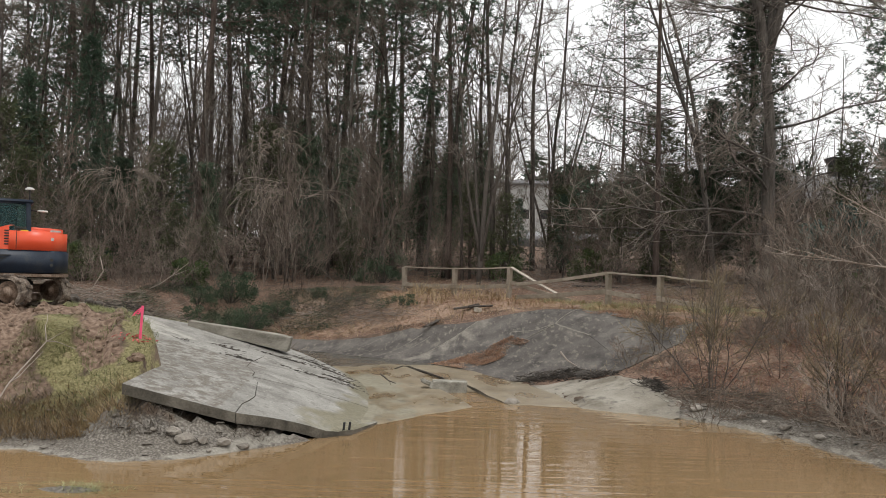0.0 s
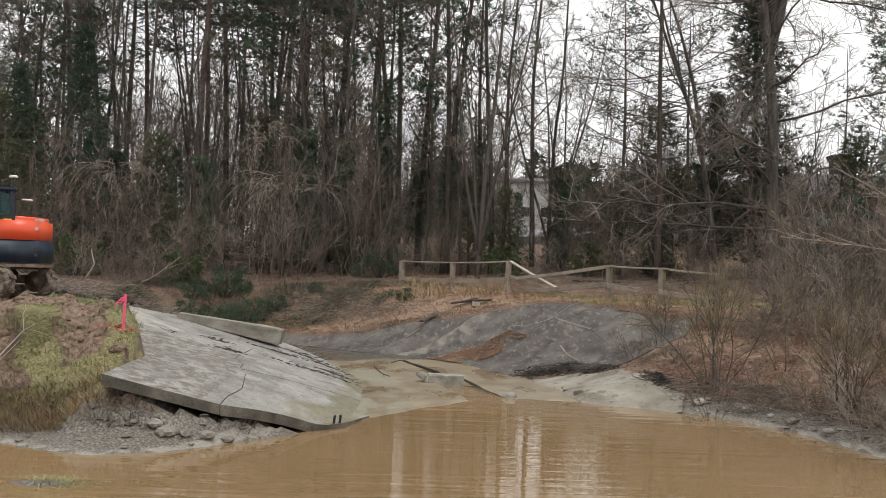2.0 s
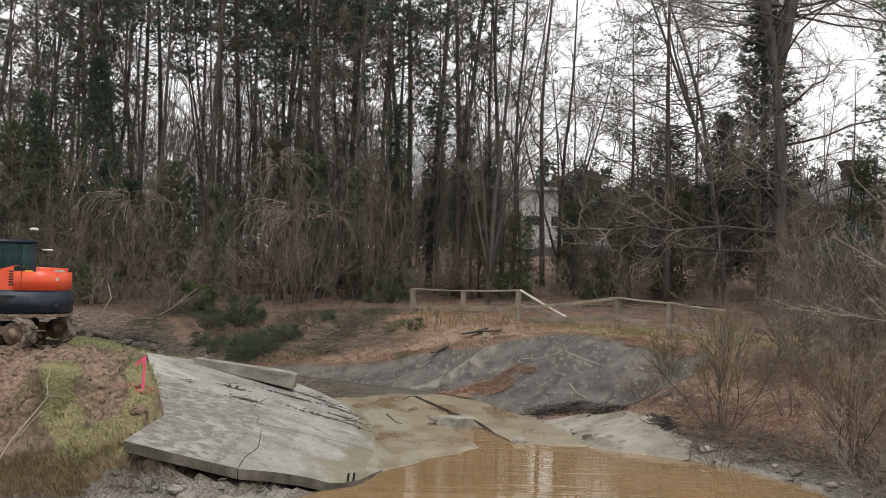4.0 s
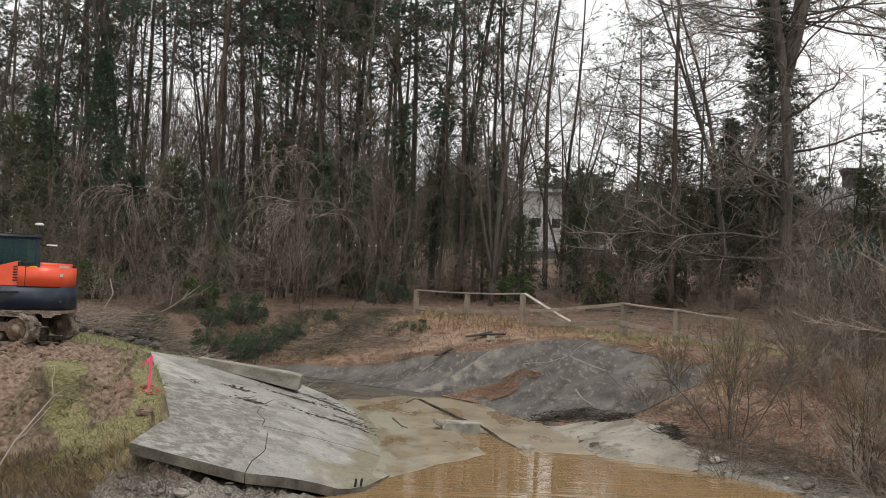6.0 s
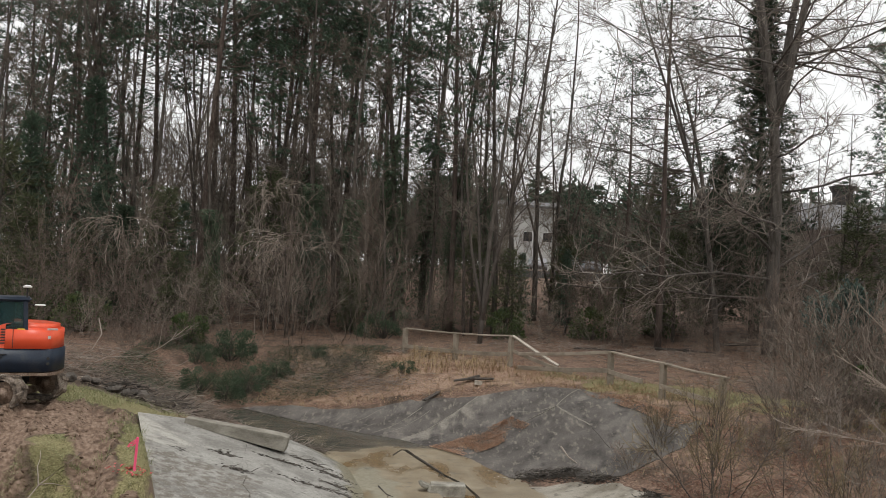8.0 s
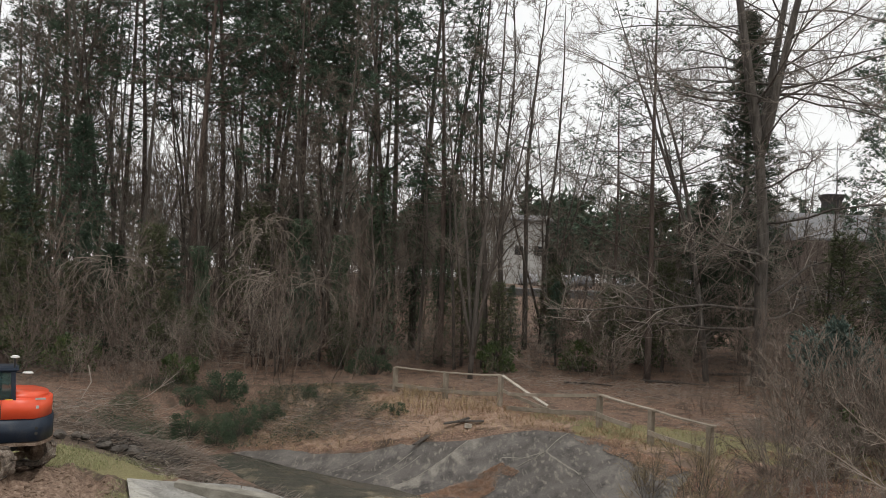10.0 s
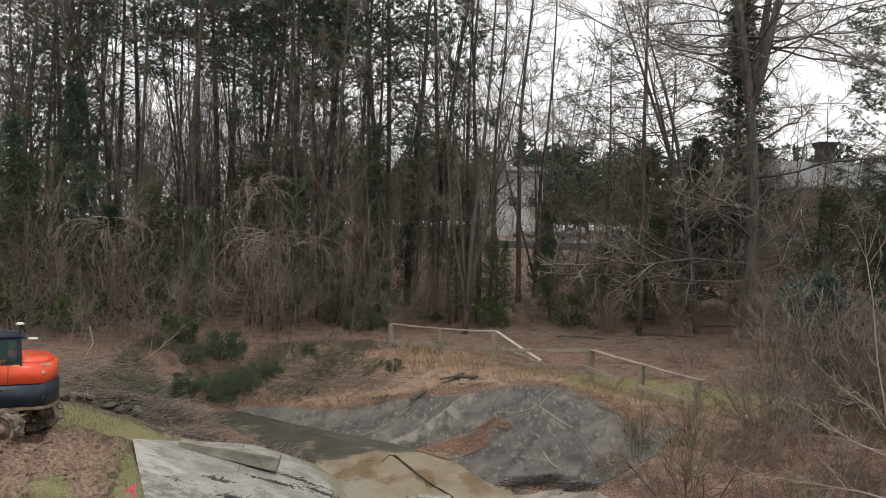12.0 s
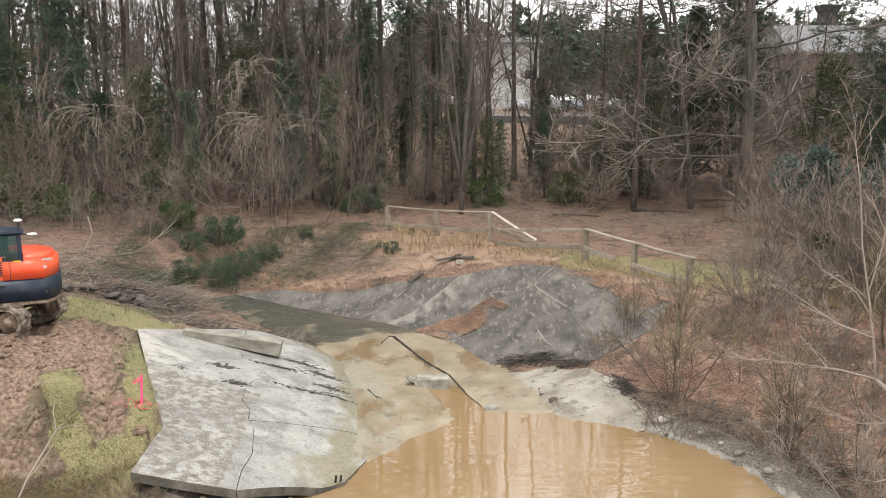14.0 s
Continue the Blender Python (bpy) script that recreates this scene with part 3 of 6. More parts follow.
slab_attr = {"pale": lambda x, y: np.clip(.42 - (np.abs(x + 7.0 - (21 - y) * .38)) * .25, 0, .42) * np.clip((y - 17) / 2, 0, 1) + .22 * np.exp(-((y - 20.0 + .1 * x) / .6) ** 2),
             "wet": lambda x, y: np.clip(.92 - line_distance(x, y, EDGE_LEFT) * .7, 0, .66),
             "brown": lambda x, y: np.clip(.5 * (x < -3.6) * (y < 19.5) + .3 * np.exp(-((y - 20.2) / 2.2) ** 2), 0, .5),
             "soil": lambda x, y: .66 * streaks(x, y)}
JOINT = [(-3.3, 14.72), (-3.36, 15.5), (-3.31, 16.3), (-3.47, 17.3), (-3.66, 17.7), (-3.72, 18.2), (-3.98, 18.67), (-4.1, 19.8), (-4.5, 21.2), (-4.9, 23.9)]
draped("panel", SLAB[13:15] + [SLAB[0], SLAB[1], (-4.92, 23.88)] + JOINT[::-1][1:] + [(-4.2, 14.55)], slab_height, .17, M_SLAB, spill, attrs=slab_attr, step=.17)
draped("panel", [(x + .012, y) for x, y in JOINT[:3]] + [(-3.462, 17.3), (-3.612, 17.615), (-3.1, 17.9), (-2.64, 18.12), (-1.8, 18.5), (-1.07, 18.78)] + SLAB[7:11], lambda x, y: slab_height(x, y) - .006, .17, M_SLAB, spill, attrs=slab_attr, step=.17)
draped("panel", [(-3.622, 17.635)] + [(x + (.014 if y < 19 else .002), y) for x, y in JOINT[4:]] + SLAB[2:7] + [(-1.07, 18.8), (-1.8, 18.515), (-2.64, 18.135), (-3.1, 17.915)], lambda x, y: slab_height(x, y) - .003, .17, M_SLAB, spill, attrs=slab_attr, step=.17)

channel = thing("channel_floor", Matrix(), "wet silty concrete channel floor with shallow brown water", "channel", kind="structure")
SLOT_L = [(-1.3, 26.2), (-.85, 24.9), (-.33, 23.35), (.1, 21.9), (.46, 20.8), (.87, 19.5), (1.3, 18)]
SLOT_R = [(-.9, 27.04), (.2, 24.1), (.74, 23.06), (1.19, 21.4), (1.44, 20.8), (1.85, 19.6), (2.4, 18)]
wet_attr = {"shelf": lambda x, y: np.clip(.7 - .5 * line_distance(x, y, EDGE_LEFT[:6]), 0, .6), "wet": lambda x, y: np.clip(.1 + (y - 26.6 - .55 * x) * .28, 0, .62)}
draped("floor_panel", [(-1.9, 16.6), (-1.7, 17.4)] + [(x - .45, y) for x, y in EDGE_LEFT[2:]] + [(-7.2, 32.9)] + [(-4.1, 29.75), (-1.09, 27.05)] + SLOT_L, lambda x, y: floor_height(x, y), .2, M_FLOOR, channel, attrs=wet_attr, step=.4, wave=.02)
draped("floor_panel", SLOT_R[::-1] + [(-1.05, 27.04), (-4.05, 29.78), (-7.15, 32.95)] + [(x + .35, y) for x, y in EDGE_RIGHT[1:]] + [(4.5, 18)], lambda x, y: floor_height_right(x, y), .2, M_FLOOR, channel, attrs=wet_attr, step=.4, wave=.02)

draped("slot_floor", [(-1.07, 27.0), (-1.0, 27.0), (.2, 24.05), (.74, 23.0), (.95, 22.3), (0, 22.3), (-.3, 23.4), (-.85, 24.95), (-1.28, 26.2)], lambda x, y: np.interp(y + 0 * np.asarray(x, float), (22.3, 23, 27), (.0, .03, .07)), .1, M_FLOOR, channel, attrs=wet_attr, step=.4)

apron = thing("spillway_apron", Matrix(), "dark stained concrete apron sloping up a mound, cracked into panels", "concrete slab", kind="structure")
TOP = [(-6.64, 33.0), (-5.3, 32.8), (-3.96, 32.0), (-2.25, 31.5), (-1.0, 31.5), (.2, 31.1), (1.3, 30.7), (2.57, 30.45), (3.55, 30.35), (4.54, 29.7), (5.3, 28.2), (6.1, 26.4), (7.1, 24.5), (6.2, 23.1), (4.6, 22.6)]
pale_strip = {"pale": lambda x, y: np.clip(.62 - .35 * np.abs((y - 28.6) - (x + 1.2) * .86), 0, .55)}
pale_left = {"pale": lambda x, y: .22 + 0 * x}
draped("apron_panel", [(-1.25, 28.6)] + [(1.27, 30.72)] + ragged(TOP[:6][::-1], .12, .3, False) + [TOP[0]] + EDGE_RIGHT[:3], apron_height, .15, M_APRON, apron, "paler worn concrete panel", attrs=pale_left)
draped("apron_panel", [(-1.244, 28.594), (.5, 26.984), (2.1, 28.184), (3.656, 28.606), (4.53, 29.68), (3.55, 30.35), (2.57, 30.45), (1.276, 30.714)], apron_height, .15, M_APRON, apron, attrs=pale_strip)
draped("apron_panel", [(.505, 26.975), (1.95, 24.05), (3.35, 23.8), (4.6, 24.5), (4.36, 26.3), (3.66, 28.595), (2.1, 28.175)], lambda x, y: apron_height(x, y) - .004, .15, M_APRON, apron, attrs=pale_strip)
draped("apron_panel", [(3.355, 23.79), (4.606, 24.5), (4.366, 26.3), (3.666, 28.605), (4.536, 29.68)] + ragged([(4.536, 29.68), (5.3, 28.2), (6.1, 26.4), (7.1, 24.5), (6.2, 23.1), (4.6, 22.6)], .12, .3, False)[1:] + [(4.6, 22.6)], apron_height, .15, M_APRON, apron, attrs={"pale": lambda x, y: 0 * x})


def strip(path, width, lift):
    """A thin uneven band laid along a line on the apron."""
    vs, fs = [], []
    for (ax, ay), (bx, by) in zip(path, path[1:]):
        n = max(4, int(math.hypot(bx - ax, by - ay) / .12))
        dx, dy = (by - ay) / math.hypot(bx - ax, by - ay), -(bx - ax) / math.hypot(bx - ax, by - ay)
        for k in range(n + 1):
            x, y = ax + (bx - ax) * k / n, ay + (by - ay) * k / n
            wob = .03 * noise.noise(Vector((x * 2.5, y * 2.5, 1)))
            w = width * (.3 + .7 * abs(noise.noise(Vector((x * 4, y * 4, 6)))))
            for side in (-1, 1):
                px, py = x + dx * (w * side + wob), y + dy * (w * side + wob)
                vs.append((px, py, float(apron_height(px, py)) + lift))
            if k:
                o = len(vs)
                fs.append((o - 4, o - 3, o - 1, o - 2))
    return vs, fs


for path, width in (([(4.5, 29.66), (3.66, 28.6), (4.36, 26.3)], .05), ([(3.62, 28.61), (2.9, 28.75), (2.3, 29.1)], .03), ([(-1.22, 28.58), (.1, 29.75), (1.29, 30.7)], .05), ([(-2.2, 29.25), (-.6, 30.9)], .03), ([(-3.4, 30.1), (-2.0, 31.3)], .025),
                    ([(-1.9, 29.05), (-.3, 30.6)], .02), ([(.5, 26.95), (2.1, 28.18), (3.64, 28.6)], .025)):
    vs, fs = strip(path, width, .012)
    raw("joint_filler", vs, fs, M_JOINT, apron, "pale dusty joint")
pale = draped("bank_slab", ragged([(2.35, 23.3), (3.4, 23.0), (4.3, 22.3), (4.9, 21.2), (5.25, 20.1), (5.1, 19.2), (4.6, 19.0), (3.4, 19.5), (2.95, 21.3)], .32, .2), lambda x, y: apron_height(x, y), .18, M_PALE)
tagged(pale, "pale silty concrete slab sloping into the pond", "concrete slab", kind="structure")


# ---- things on the bank ----
def plan_solid(bm, outline, z0, z1, bevel=0.0, seg=2):
    vs = [bm.verts.new((x, y, z0)) for x, y in outline]
    f = bm.faces.new(vs)
    out = bmesh.ops.extrude_face_region(bm, geom=[f])
    for v in [q for q in out["geom"] if isinstance(q, bmesh.types.BMVert)]:
        v.co.z = z1
    bmesh.ops.recalc_face_normals(bm, faces=bm.faces[:])
    if bevel:
        edges = [e for e in bm.edges if all(v.co.z > z1 - 1e-4 for v in e.verts)]
        bmesh.ops.bevel(bm, geom=edges, offset=bevel, segments=seg, affect="EDGES", clamp_overlap=True)
    return bm


def lump(bm, size, m, rough=.25, seed=0, sub=2):
    made = bmesh.ops.create_icosphere(bm, subdivisions=sub, radius=.5)
    for v in made["verts"]:
        k = 1 + rough * noise.noise(v.co * 2.3 + Vector((seed, 0, 0))) + rough * .5 * noise.noise(v.co * 6 + Vector((0, seed, 0)))
        v.co = m @ Vector((v.co.x * size[0] * k, v.co.y * size[1] * k, v.co.z * size[2] * k))
    return bm


def excavator():
    base = ground_at(-10, 21.2) - .02
    ex = thing("excavator", pose(-10.64, 21.38, base, 0, 0, 205), "orange and dark blue tracked excavator with mud-caked tracks", "excavator")
    turn = pose(.05, -.1, 0, 0, 0, -31)
    for side in (1, -1):
        m = turn @ pose(0, side * .875, 0)
        bm = bmesh.new()
        loops = []
        for rad, y in ((.37, -.21), (.37, .21), (.285, .21), (.285, -.21)):
            loop = []
            for cx, a0 in ((-1.06, 90), (1.06, -90)):
                for k in range(11):
                    a = radians(a0 + 180 * k / 10)
                    q = Vector((cx + rad * math.cos(a), y, .37 + rad * math.sin(a)))
                    loop.append(bm.verts.new(m @ (q + Vector((0, 0, .012 * noise.noise(q * 4 + Vector((side * 3, 0, 0))))))))
            loops.append(loop)
        for a, b in zip(loops, loops[1:] + loops[:1]):
            for k in range(len(a)):
                n = (k + 1) % len(a)
                bm.faces.new((a[k], a[n], b[n], b[k]))
        bmesh.ops.recalc_face_normals(bm, faces=bm.faces[:])
        tr = part("track", bm, M_TRACKMUD, ex, "rubber track caked with pale mud")
        bm = bmesh.new()
        total = 4 * 1.06 + 2 * math.pi * .37
        for k in range(44):
            s = total * k / 44
            if s < 2.12:
                x, z, a = -1.06 + s, .74, 0
            elif s < 2.12 + math.pi * .37:
                a = (s - 2.12) / .37
                x, z = 1.06 + .37 * math.sin(a), .37 + .37 * math.cos(a)
            elif s < 4.24 + math.pi * .37:
                x, z, a = 1.06 - (s - 2.12 - math.pi * .37), 0, math.pi
            else:
                a = math.pi + (s - 4.24 - math.pi * .37) / .37
                x, z = -1.06 + .37 * math.sin(a), .37 + .37 * math.cos(a)
            for half in (-1, 1):
                if (k + (half > 0)) % 2:
                    box(bm, (.105, .25, .06), m @ Matrix.Translation((x, half * .105, z)) @ Matrix.Rotation(a, 4, "Y") @ pose(0, 0, 0, 0, RND.uniform(-4, 4), half * 14), .012, 1)
        part("tread", bm, M_TRACKMUD, tr)
        bm = bmesh.new()
        for x, r in ((-1.06, .25), (1.06, .25)):
            cyl(bm, r, r, .3, m @ pose(x, 0, .37, 90), 20)
            cyl(bm, r * .5, r * .42, .4, m @ pose(x, 0, .37, 90), 16)
        for x in (-.6, -.2, .2, .6):
            cyl(bm, .1, .1, .36, m @ pose(x, 0, .19, 90), 14)
        part("roller", bm, M_MUDSTEEL, tr, "mud-covered idler and track rollers", True)
        bm = bmesh.new()
        box(bm, (1.75, .2, .2), m @ pose(0, 0, .42), .03)
        part("track_frame", bm, M_MUDSTEEL, ex)
    bm = bmesh.new()
    box(bm, (1.3, 1.5, .3), turn @ pose(0, 0, .5), .05)
    cyl(bm, .5, .5, .3, pose(0, 0, .72), 28)
    part("undercarriage", bm, M_BLACK, ex)

    def tail(r, w, front):
        pts = [(front, w), (front, -w)]
        for k in range(13):
            a = math.asin(w / r) * (1 - 2 * k / 12)
            pts.append((-r * math.cos(a) + .0, -r * math.sin(a)))
        return [(x, y) for x, y in pts]

    bm = bmesh.new()
    plan_solid(bm, tail(1.62, 1.07, 1.25), .78, 1.33, .03)
    for v in bm.verts:
        if v.co.z < .8 and v.co.x < -.9:
            v.co.z += .04
    sk = part("skirt", bm, M_NAVY, ex, "dark blue counterweight with scuffs", True)
    bm = bmesh.new()
    plan_solid(bm, tail(1.63, 1.075, .9), .72, .79)
    part("belly_plate", bm, M_MUDSTEEL, ex, "mud-splashed lower edge")
    for k in range(5):
        bm = bmesh.new()
        extruded(bm, [(.9, .9 + .07 * k), (.1 - .09 * k, .9 + .07 * k), (0 - .09 * k, .94 + .07 * k), (.9, .94 + .07 * k)], .02, pose(0, 1.078, 0))
        part("louvre", bm, M_BLACK, sk)
    bm = bmesh.new()
    plan_solid(bm, tail(1.58, 1.05, -.3), 1.335, 1.9, .1, 4)
    for v in bm.verts:
        if v.co.z > 1.5:
            v.co.z -= .05 * max(0, (-v.co.x - .7)) + .02 * abs(v.co.y)
    hood = part("hood", bm, M_ORANGE, ex, "glossy orange engine hood", True)
    bm = bmesh.new()
    extruded(bm, [(-.3, 1.34), (-.3, 1.88), (-.42, 1.9), (-.3, 1.9), (.1, 1.78), (.9, 1.4), (1.0, 1.34)], .12, pose(0, .97, 0), .015, 1)
    cover = part("side_cover", bm, M_ORANGE, ex, "orange side cover with a grille")
    for k in range(6):
        bm = bmesh.new()
        box(bm, (.15, .02, .032), pose(-.28, 1.036, 1.46 + .062 * k), .006, 1)
        part("grille_slot", bm, M_BLACK, cover)
    for sx, sz, w, h, mt in ((-.62, 1.76, .16, .07, M_YELLOW), (-1.22, 1.6, .07, .07, M_GREY), (-1.28, 1.79, .22, .045, M_GREY)):
        bm = bmesh.new()
        y = math.sqrt(max(0, 1.03 ** 2)) + .004
        box(bm, (w, .008, h), pose(sx, y, sz), .003, 1)
        part("sticker", bm, mt, hood)
    bm = bmesh.new()
    box(bm, (.014, .02, .5), pose(-.46, 1.045, 1.6), .003, 1)
    part("panel_seam", bm, M_BLACK, hood, "dark seam between the hood panels")
    for z in (1.0, 1.12):
        bm = bmesh.new()
        cyl(bm, .035, .035, .03, pose(-1.22, 1.06, z, 90), 14)
        part("tie_down", bm, M_BLACK, sk)
    # cab
    cab = part("cab_base", box(bmesh.new(), (1.8, 1.0, .62), pose(.15, .52, 1.36), .04), M_NAVY, ex)
    for x, y in ((-.72, .06), (-.72, 1.0), (.2, 1.0), (1.0, 1.0), (1.0, .06)):
        bm = bmesh.new()
        extruded(bm, [(x - .05, 1.66), (x + .05, 1.66), (x + .05 + (.04 if x < 0 else -.03), 2.42), (x - .05 + (.04 if x < 0 else -.03), 2.42)], .07, pose(0, y, 0), .012, 1)
        part("pillar", bm, M_NAVY, cab)
    bm = bmesh.new()
    box(bm, (1.86, 1.06, .1), pose(.13, .53, 2.45), .04, 3)
    part("roof", bm, M_NAVY, cab, "", True)
    for size, m in (((.012, .88, .72), pose(-.7, .53, 2.04)), ((.84, .012, .72), pose(-.26, 1.0, 2.04)), ((.6, .012, .72), pose(.65, 1.0, 2.04)), ((1.4, .012, .72), pose(.24, .07, 2.04)), ((.012, .88, .72), pose(.99, .53, 2.04))):
        part("window", box(bmesh.new(), size, m), M_GLASS, cab, "greenish tinted cab glass")
    bm = bmesh.new()
    for size, at in (((.04, .88, .07), (-.735, .53, 1.72)), ((.04, .88, .07), (-.705, .53, 2.36)), ((.04, .06, .66), (-.72, .14, 2.04)), ((.04, .06, .66), (-.72, .92, 2.04))):
        box(bm, size, pose(*at), .012, 2)
    part("rear_window_frame", bm, M_BLACK, cab)
    bm = bmesh.new()
    box(bm, (.14, .44, .55), pose(-.12, .55, 1.95, 0, -12), .06, 3)
    box(bm, (.45, .46, .14), pose(.12, .55, 1.66), .05, 2)
    part("seat", bm, M_BLACK, cab, "black operator seat", True)
    for x, y, h in ((-.7, .95, .24), (.35, .95, .3),):
        bm = bmesh.new()
        cyl(bm, .018, .018, h, pose(x, y, 2.5 + h / 2), 8)
        ant = part("antenna_pole", bm, M_BLACK, cab)
        bm = bmesh.new()
        cyl(bm, .09, .1, .025, pose(x, y, 2.5 + h), 20)
        cyl(bm, .1, .06, .03, pose(x, y, 2.528 + h), 20)
        part("antenna_disc", bm, M_WHITE, ant, "white satellite antenna disc", True)
    tb = Tubes()
    tb.tube([Vector((-.53, .1, 2.3)), Vector((-.7, .08, 2.31)), Vector((-.95, .1, 2.27))], .016, .016, 6)
    arm = tb.make("mirror_arm", M_BLACK, cab)
    bm = bmesh.new()
    cyl(bm, .13, .11, .035, pose(-1.0, .1, 2.29), 18)
    part("antenna_disc", bm, M_WHITE, arm, "pale round antenna plate", True)
    tb = Tubes()
    tb.tube([Vector((-.56, .9, 2.4)), Vector((-.62, .92, 2.25)), Vector((-.58, .9, 2.1)), Vector((-.64, .8, 1.98)), Vector((-.62, .6, 1.94))], .008, .008, 5)
    tb.make("cable", M_BLACK, cab)
    return ex


excavator()

FENCE = [(-1.5, 36.4, 3.07), (.51, 35.2, 3.06), (2.56, 34.0, 3.16), (5.6, 30.15, 3.06), (6.69, 27.5, 3.0), (7.92, 25.65, 2.86)]
fence = thing("fence", Matrix(), "weathered two-rail wooden fence, one bay broken with a fallen rail", "fence")


def rail(a, b, w, h, mat, label="", twist=0.0):
    a, b = Vector(a), Vector(b)
    d = b - a
    bm = bmesh.new()
    m = Matrix.Translation((a + b) / 2) @ d.to_track_quat("X", "Z").to_matrix().to_4x4() @ pose(0, 0, 0, twist)
    box(bm, (d.length, w, h), m)
    bmesh.ops.subdivide_edges(bm, edges=[e for e in bm.edges if e.calc_length() > d.length * .9], cuts=6)
    for v in bm.verts:
        v.co += Vector((0, 0, -.02 * math.sin(math.pi * (v.co - a).length / d.length))) + Vector((0, 0, .012 * noise.noise(v.co * .9)))
    bmesh.ops.bevel(bm, geom=[e for e in bm.edges if e.is_manifold and e.calc_face_angle(0) > .7], offset=.008, segments=1, affect="EDGES")
    return part("rail", bm, mat, fence, label)


for x, y, top in FENCE:
    z0 = ground_at(x, y) - .1
    bm = bmesh.new()
    box(bm, (.17, .17, top - z0), pose(x, y, (top + z0) / 2, RND.uniform(-1, 1), RND.uniform(-1, 1), 35), .015, 1)
    for v in bm.verts:
        v.co += .008 * Vector((noise.noise(v.co * 5), noise.noise(v.co * 5 + Vector((9, 0, 0))), 0))
    part("post", bm, M_WOOD, fence)
F = [Vector(p) for p in FENCE]
up = Vector((0, 0, 1))
rail(F[0] - up * -.02, F[1] - up * -.02, .14, .05, M_WOOD)
rail(F[1] - up * -.02, F[2] - up * -.02, .14, .05, M_WOOD)
for a, b in ((0, 1), (1, 2)):
    rail(F[a] - up * .68 + Vector((-.06, -.1, 0)), F[b] - up * .68 + Vector((-.06, -.1, 0)), .05, .15, M_WOOD)
rail(F[3] - up * -.02, F[4] - up * -.02, .16, .05, M_WOOD)
rail(F[4] - up * -.02, F[5] + Vector((.1, -.15, .02)), .16, .05, M_WOOD)
rail(F[3] - up * .62 + Vector((-.1, 0, 0)), F[4] * .3 + F[3] * .7 - up * .7 + Vector((.35, -1.0, 0)), .05, .15, M_WOOD)
rail(F[4] - up * .66 + Vector((-.1, -.05, 0)), F[5] - up * .7 + Vector((-.1, 0, 0)), .05, .15, M_WOOD)
rail(F[2] + Vector((.05, -.1, .03)), (4.2, 32.75, 2.28), .12, .05, M_PALEWOOD, "pale fallen rail", 20)
rail((2.8, 33.5, 2.55), F[3] + Vector((-.05, -.02, 0)), .05, .11, M_WOOD)
rail(F[2] - up * .55 + Vector((.08, -.1, 0)), (4.65, 32.2, 2.05), .05, .13, M_WOOD)
rail((2.75, 33.2, 2.08), F[3] - up * .6 + Vector((-.1, -.1, 0)), .05, .15, M_WOOD)

# marker stake
sx, sy = -5.44, 16.4
sz = ground_at(sx, sy) - .07
stake = thing("marker_stake", pose(sx, sy, sz), "pink painted survey stake with a fluttering ribbon", "stake")
part("lath", box(bmesh.new(), (.045, .02, .7), pose(0, 0, .33, 2, 3), .004, 1), M_PINK, stake)
tb = Tubes()
for k in range(3):
    p0 = Vector((.0, 0, .64 - .02 * k))
    tb.tube([p0, p0 + Vector((-.05, -.03, -.03 - .02 * k)), p0 + Vector((-.11 - .02 * k, .02, -.07)), p0 + Vector((-.17 + .03 * k, 0, -.15 + .02 * k))], .011, .006, 4)
tb.make("ribbon", M_PINK, stake, "pink ribbon")
bm = bmesh.new()
lump(bm, (.14, .1, .07), pose(-.05, -.02, .03), .3, 3)
part("paint_mark", bm, M_PINK, stake, "pink paint mark and knotted ribbon end")
paint = Tubes()
for k in range(60):
    a, r = RND.uniform(0, 6.28), RND.random() ** .5
    x, y = sx - .1 + .38 * r * math.cos(a), sy - .02 + .16 * r * math.sin(a)
    paint.leaf(Vector((x, y, ground_at(x, y) + .015)), Vector((math.cos(a * 3), math.sin(a * 3), .3)).normalized(), Vector((-math.sin(a * 3), math.cos(a * 3), 0)), .07, .03)
tagged(paint.make("painted_grass", M_PINKPAINT), "grass sprayed with pink marking paint", "painted grass", kind="stuff")
bm = bmesh.new()
lump(bm, (.24, .22, .13), pose(-5.3, 15.75, ground_at(-5.3, 15.75) + .03), .9, 8, 3)
tagged(part("soil_clod", bm, M_CLOD), "red-brown clod of earth on the grass", "clod")

# fallen beam on the slab
bm = bmesh.new()
a, b = Vector((-6.15, 22.25, float(slab_height(-6.15, 22.25)))), Vector((-3.7, 22.25, float(slab_height(-3.7, 22.25))))
m = Matrix.Translation((a + b) / 2 + Vector((0, 0, .2))) @ (b - a).to_track_quat("X", "Z").to_matrix().to_4x4() @ pose(0, 0, 0, 0, -3, 0)
box(bm, ((b - a).length, .42, .36), m)
bmesh.ops.subdivide_edges(bm, edges=[e for e in bm.edges if e.calc_length() > 1], cuts=9)
inv = m.inverted()
for v in bm.verts:
    q = inv @ v.co
    k = float(np.clip(.45 + .5 * (q.x + 1.25) / 2.0, .3, 1))
    q.z = -.17 + (q.z + .17) * k + .008 * noise.noise(v.co * 4)
    q.y = q.y * (.6 + .4 * k) + .008 * noise.noise(v.co * 3 + Vector((4, 0, 0)))
    v.co = m @ q
bmesh.ops.bevel(bm, geom=[e for e in bm.edges if e.is_manifold and e.calc_face_angle(0) > .6], offset=.012, segments=1, affect="EDGES")
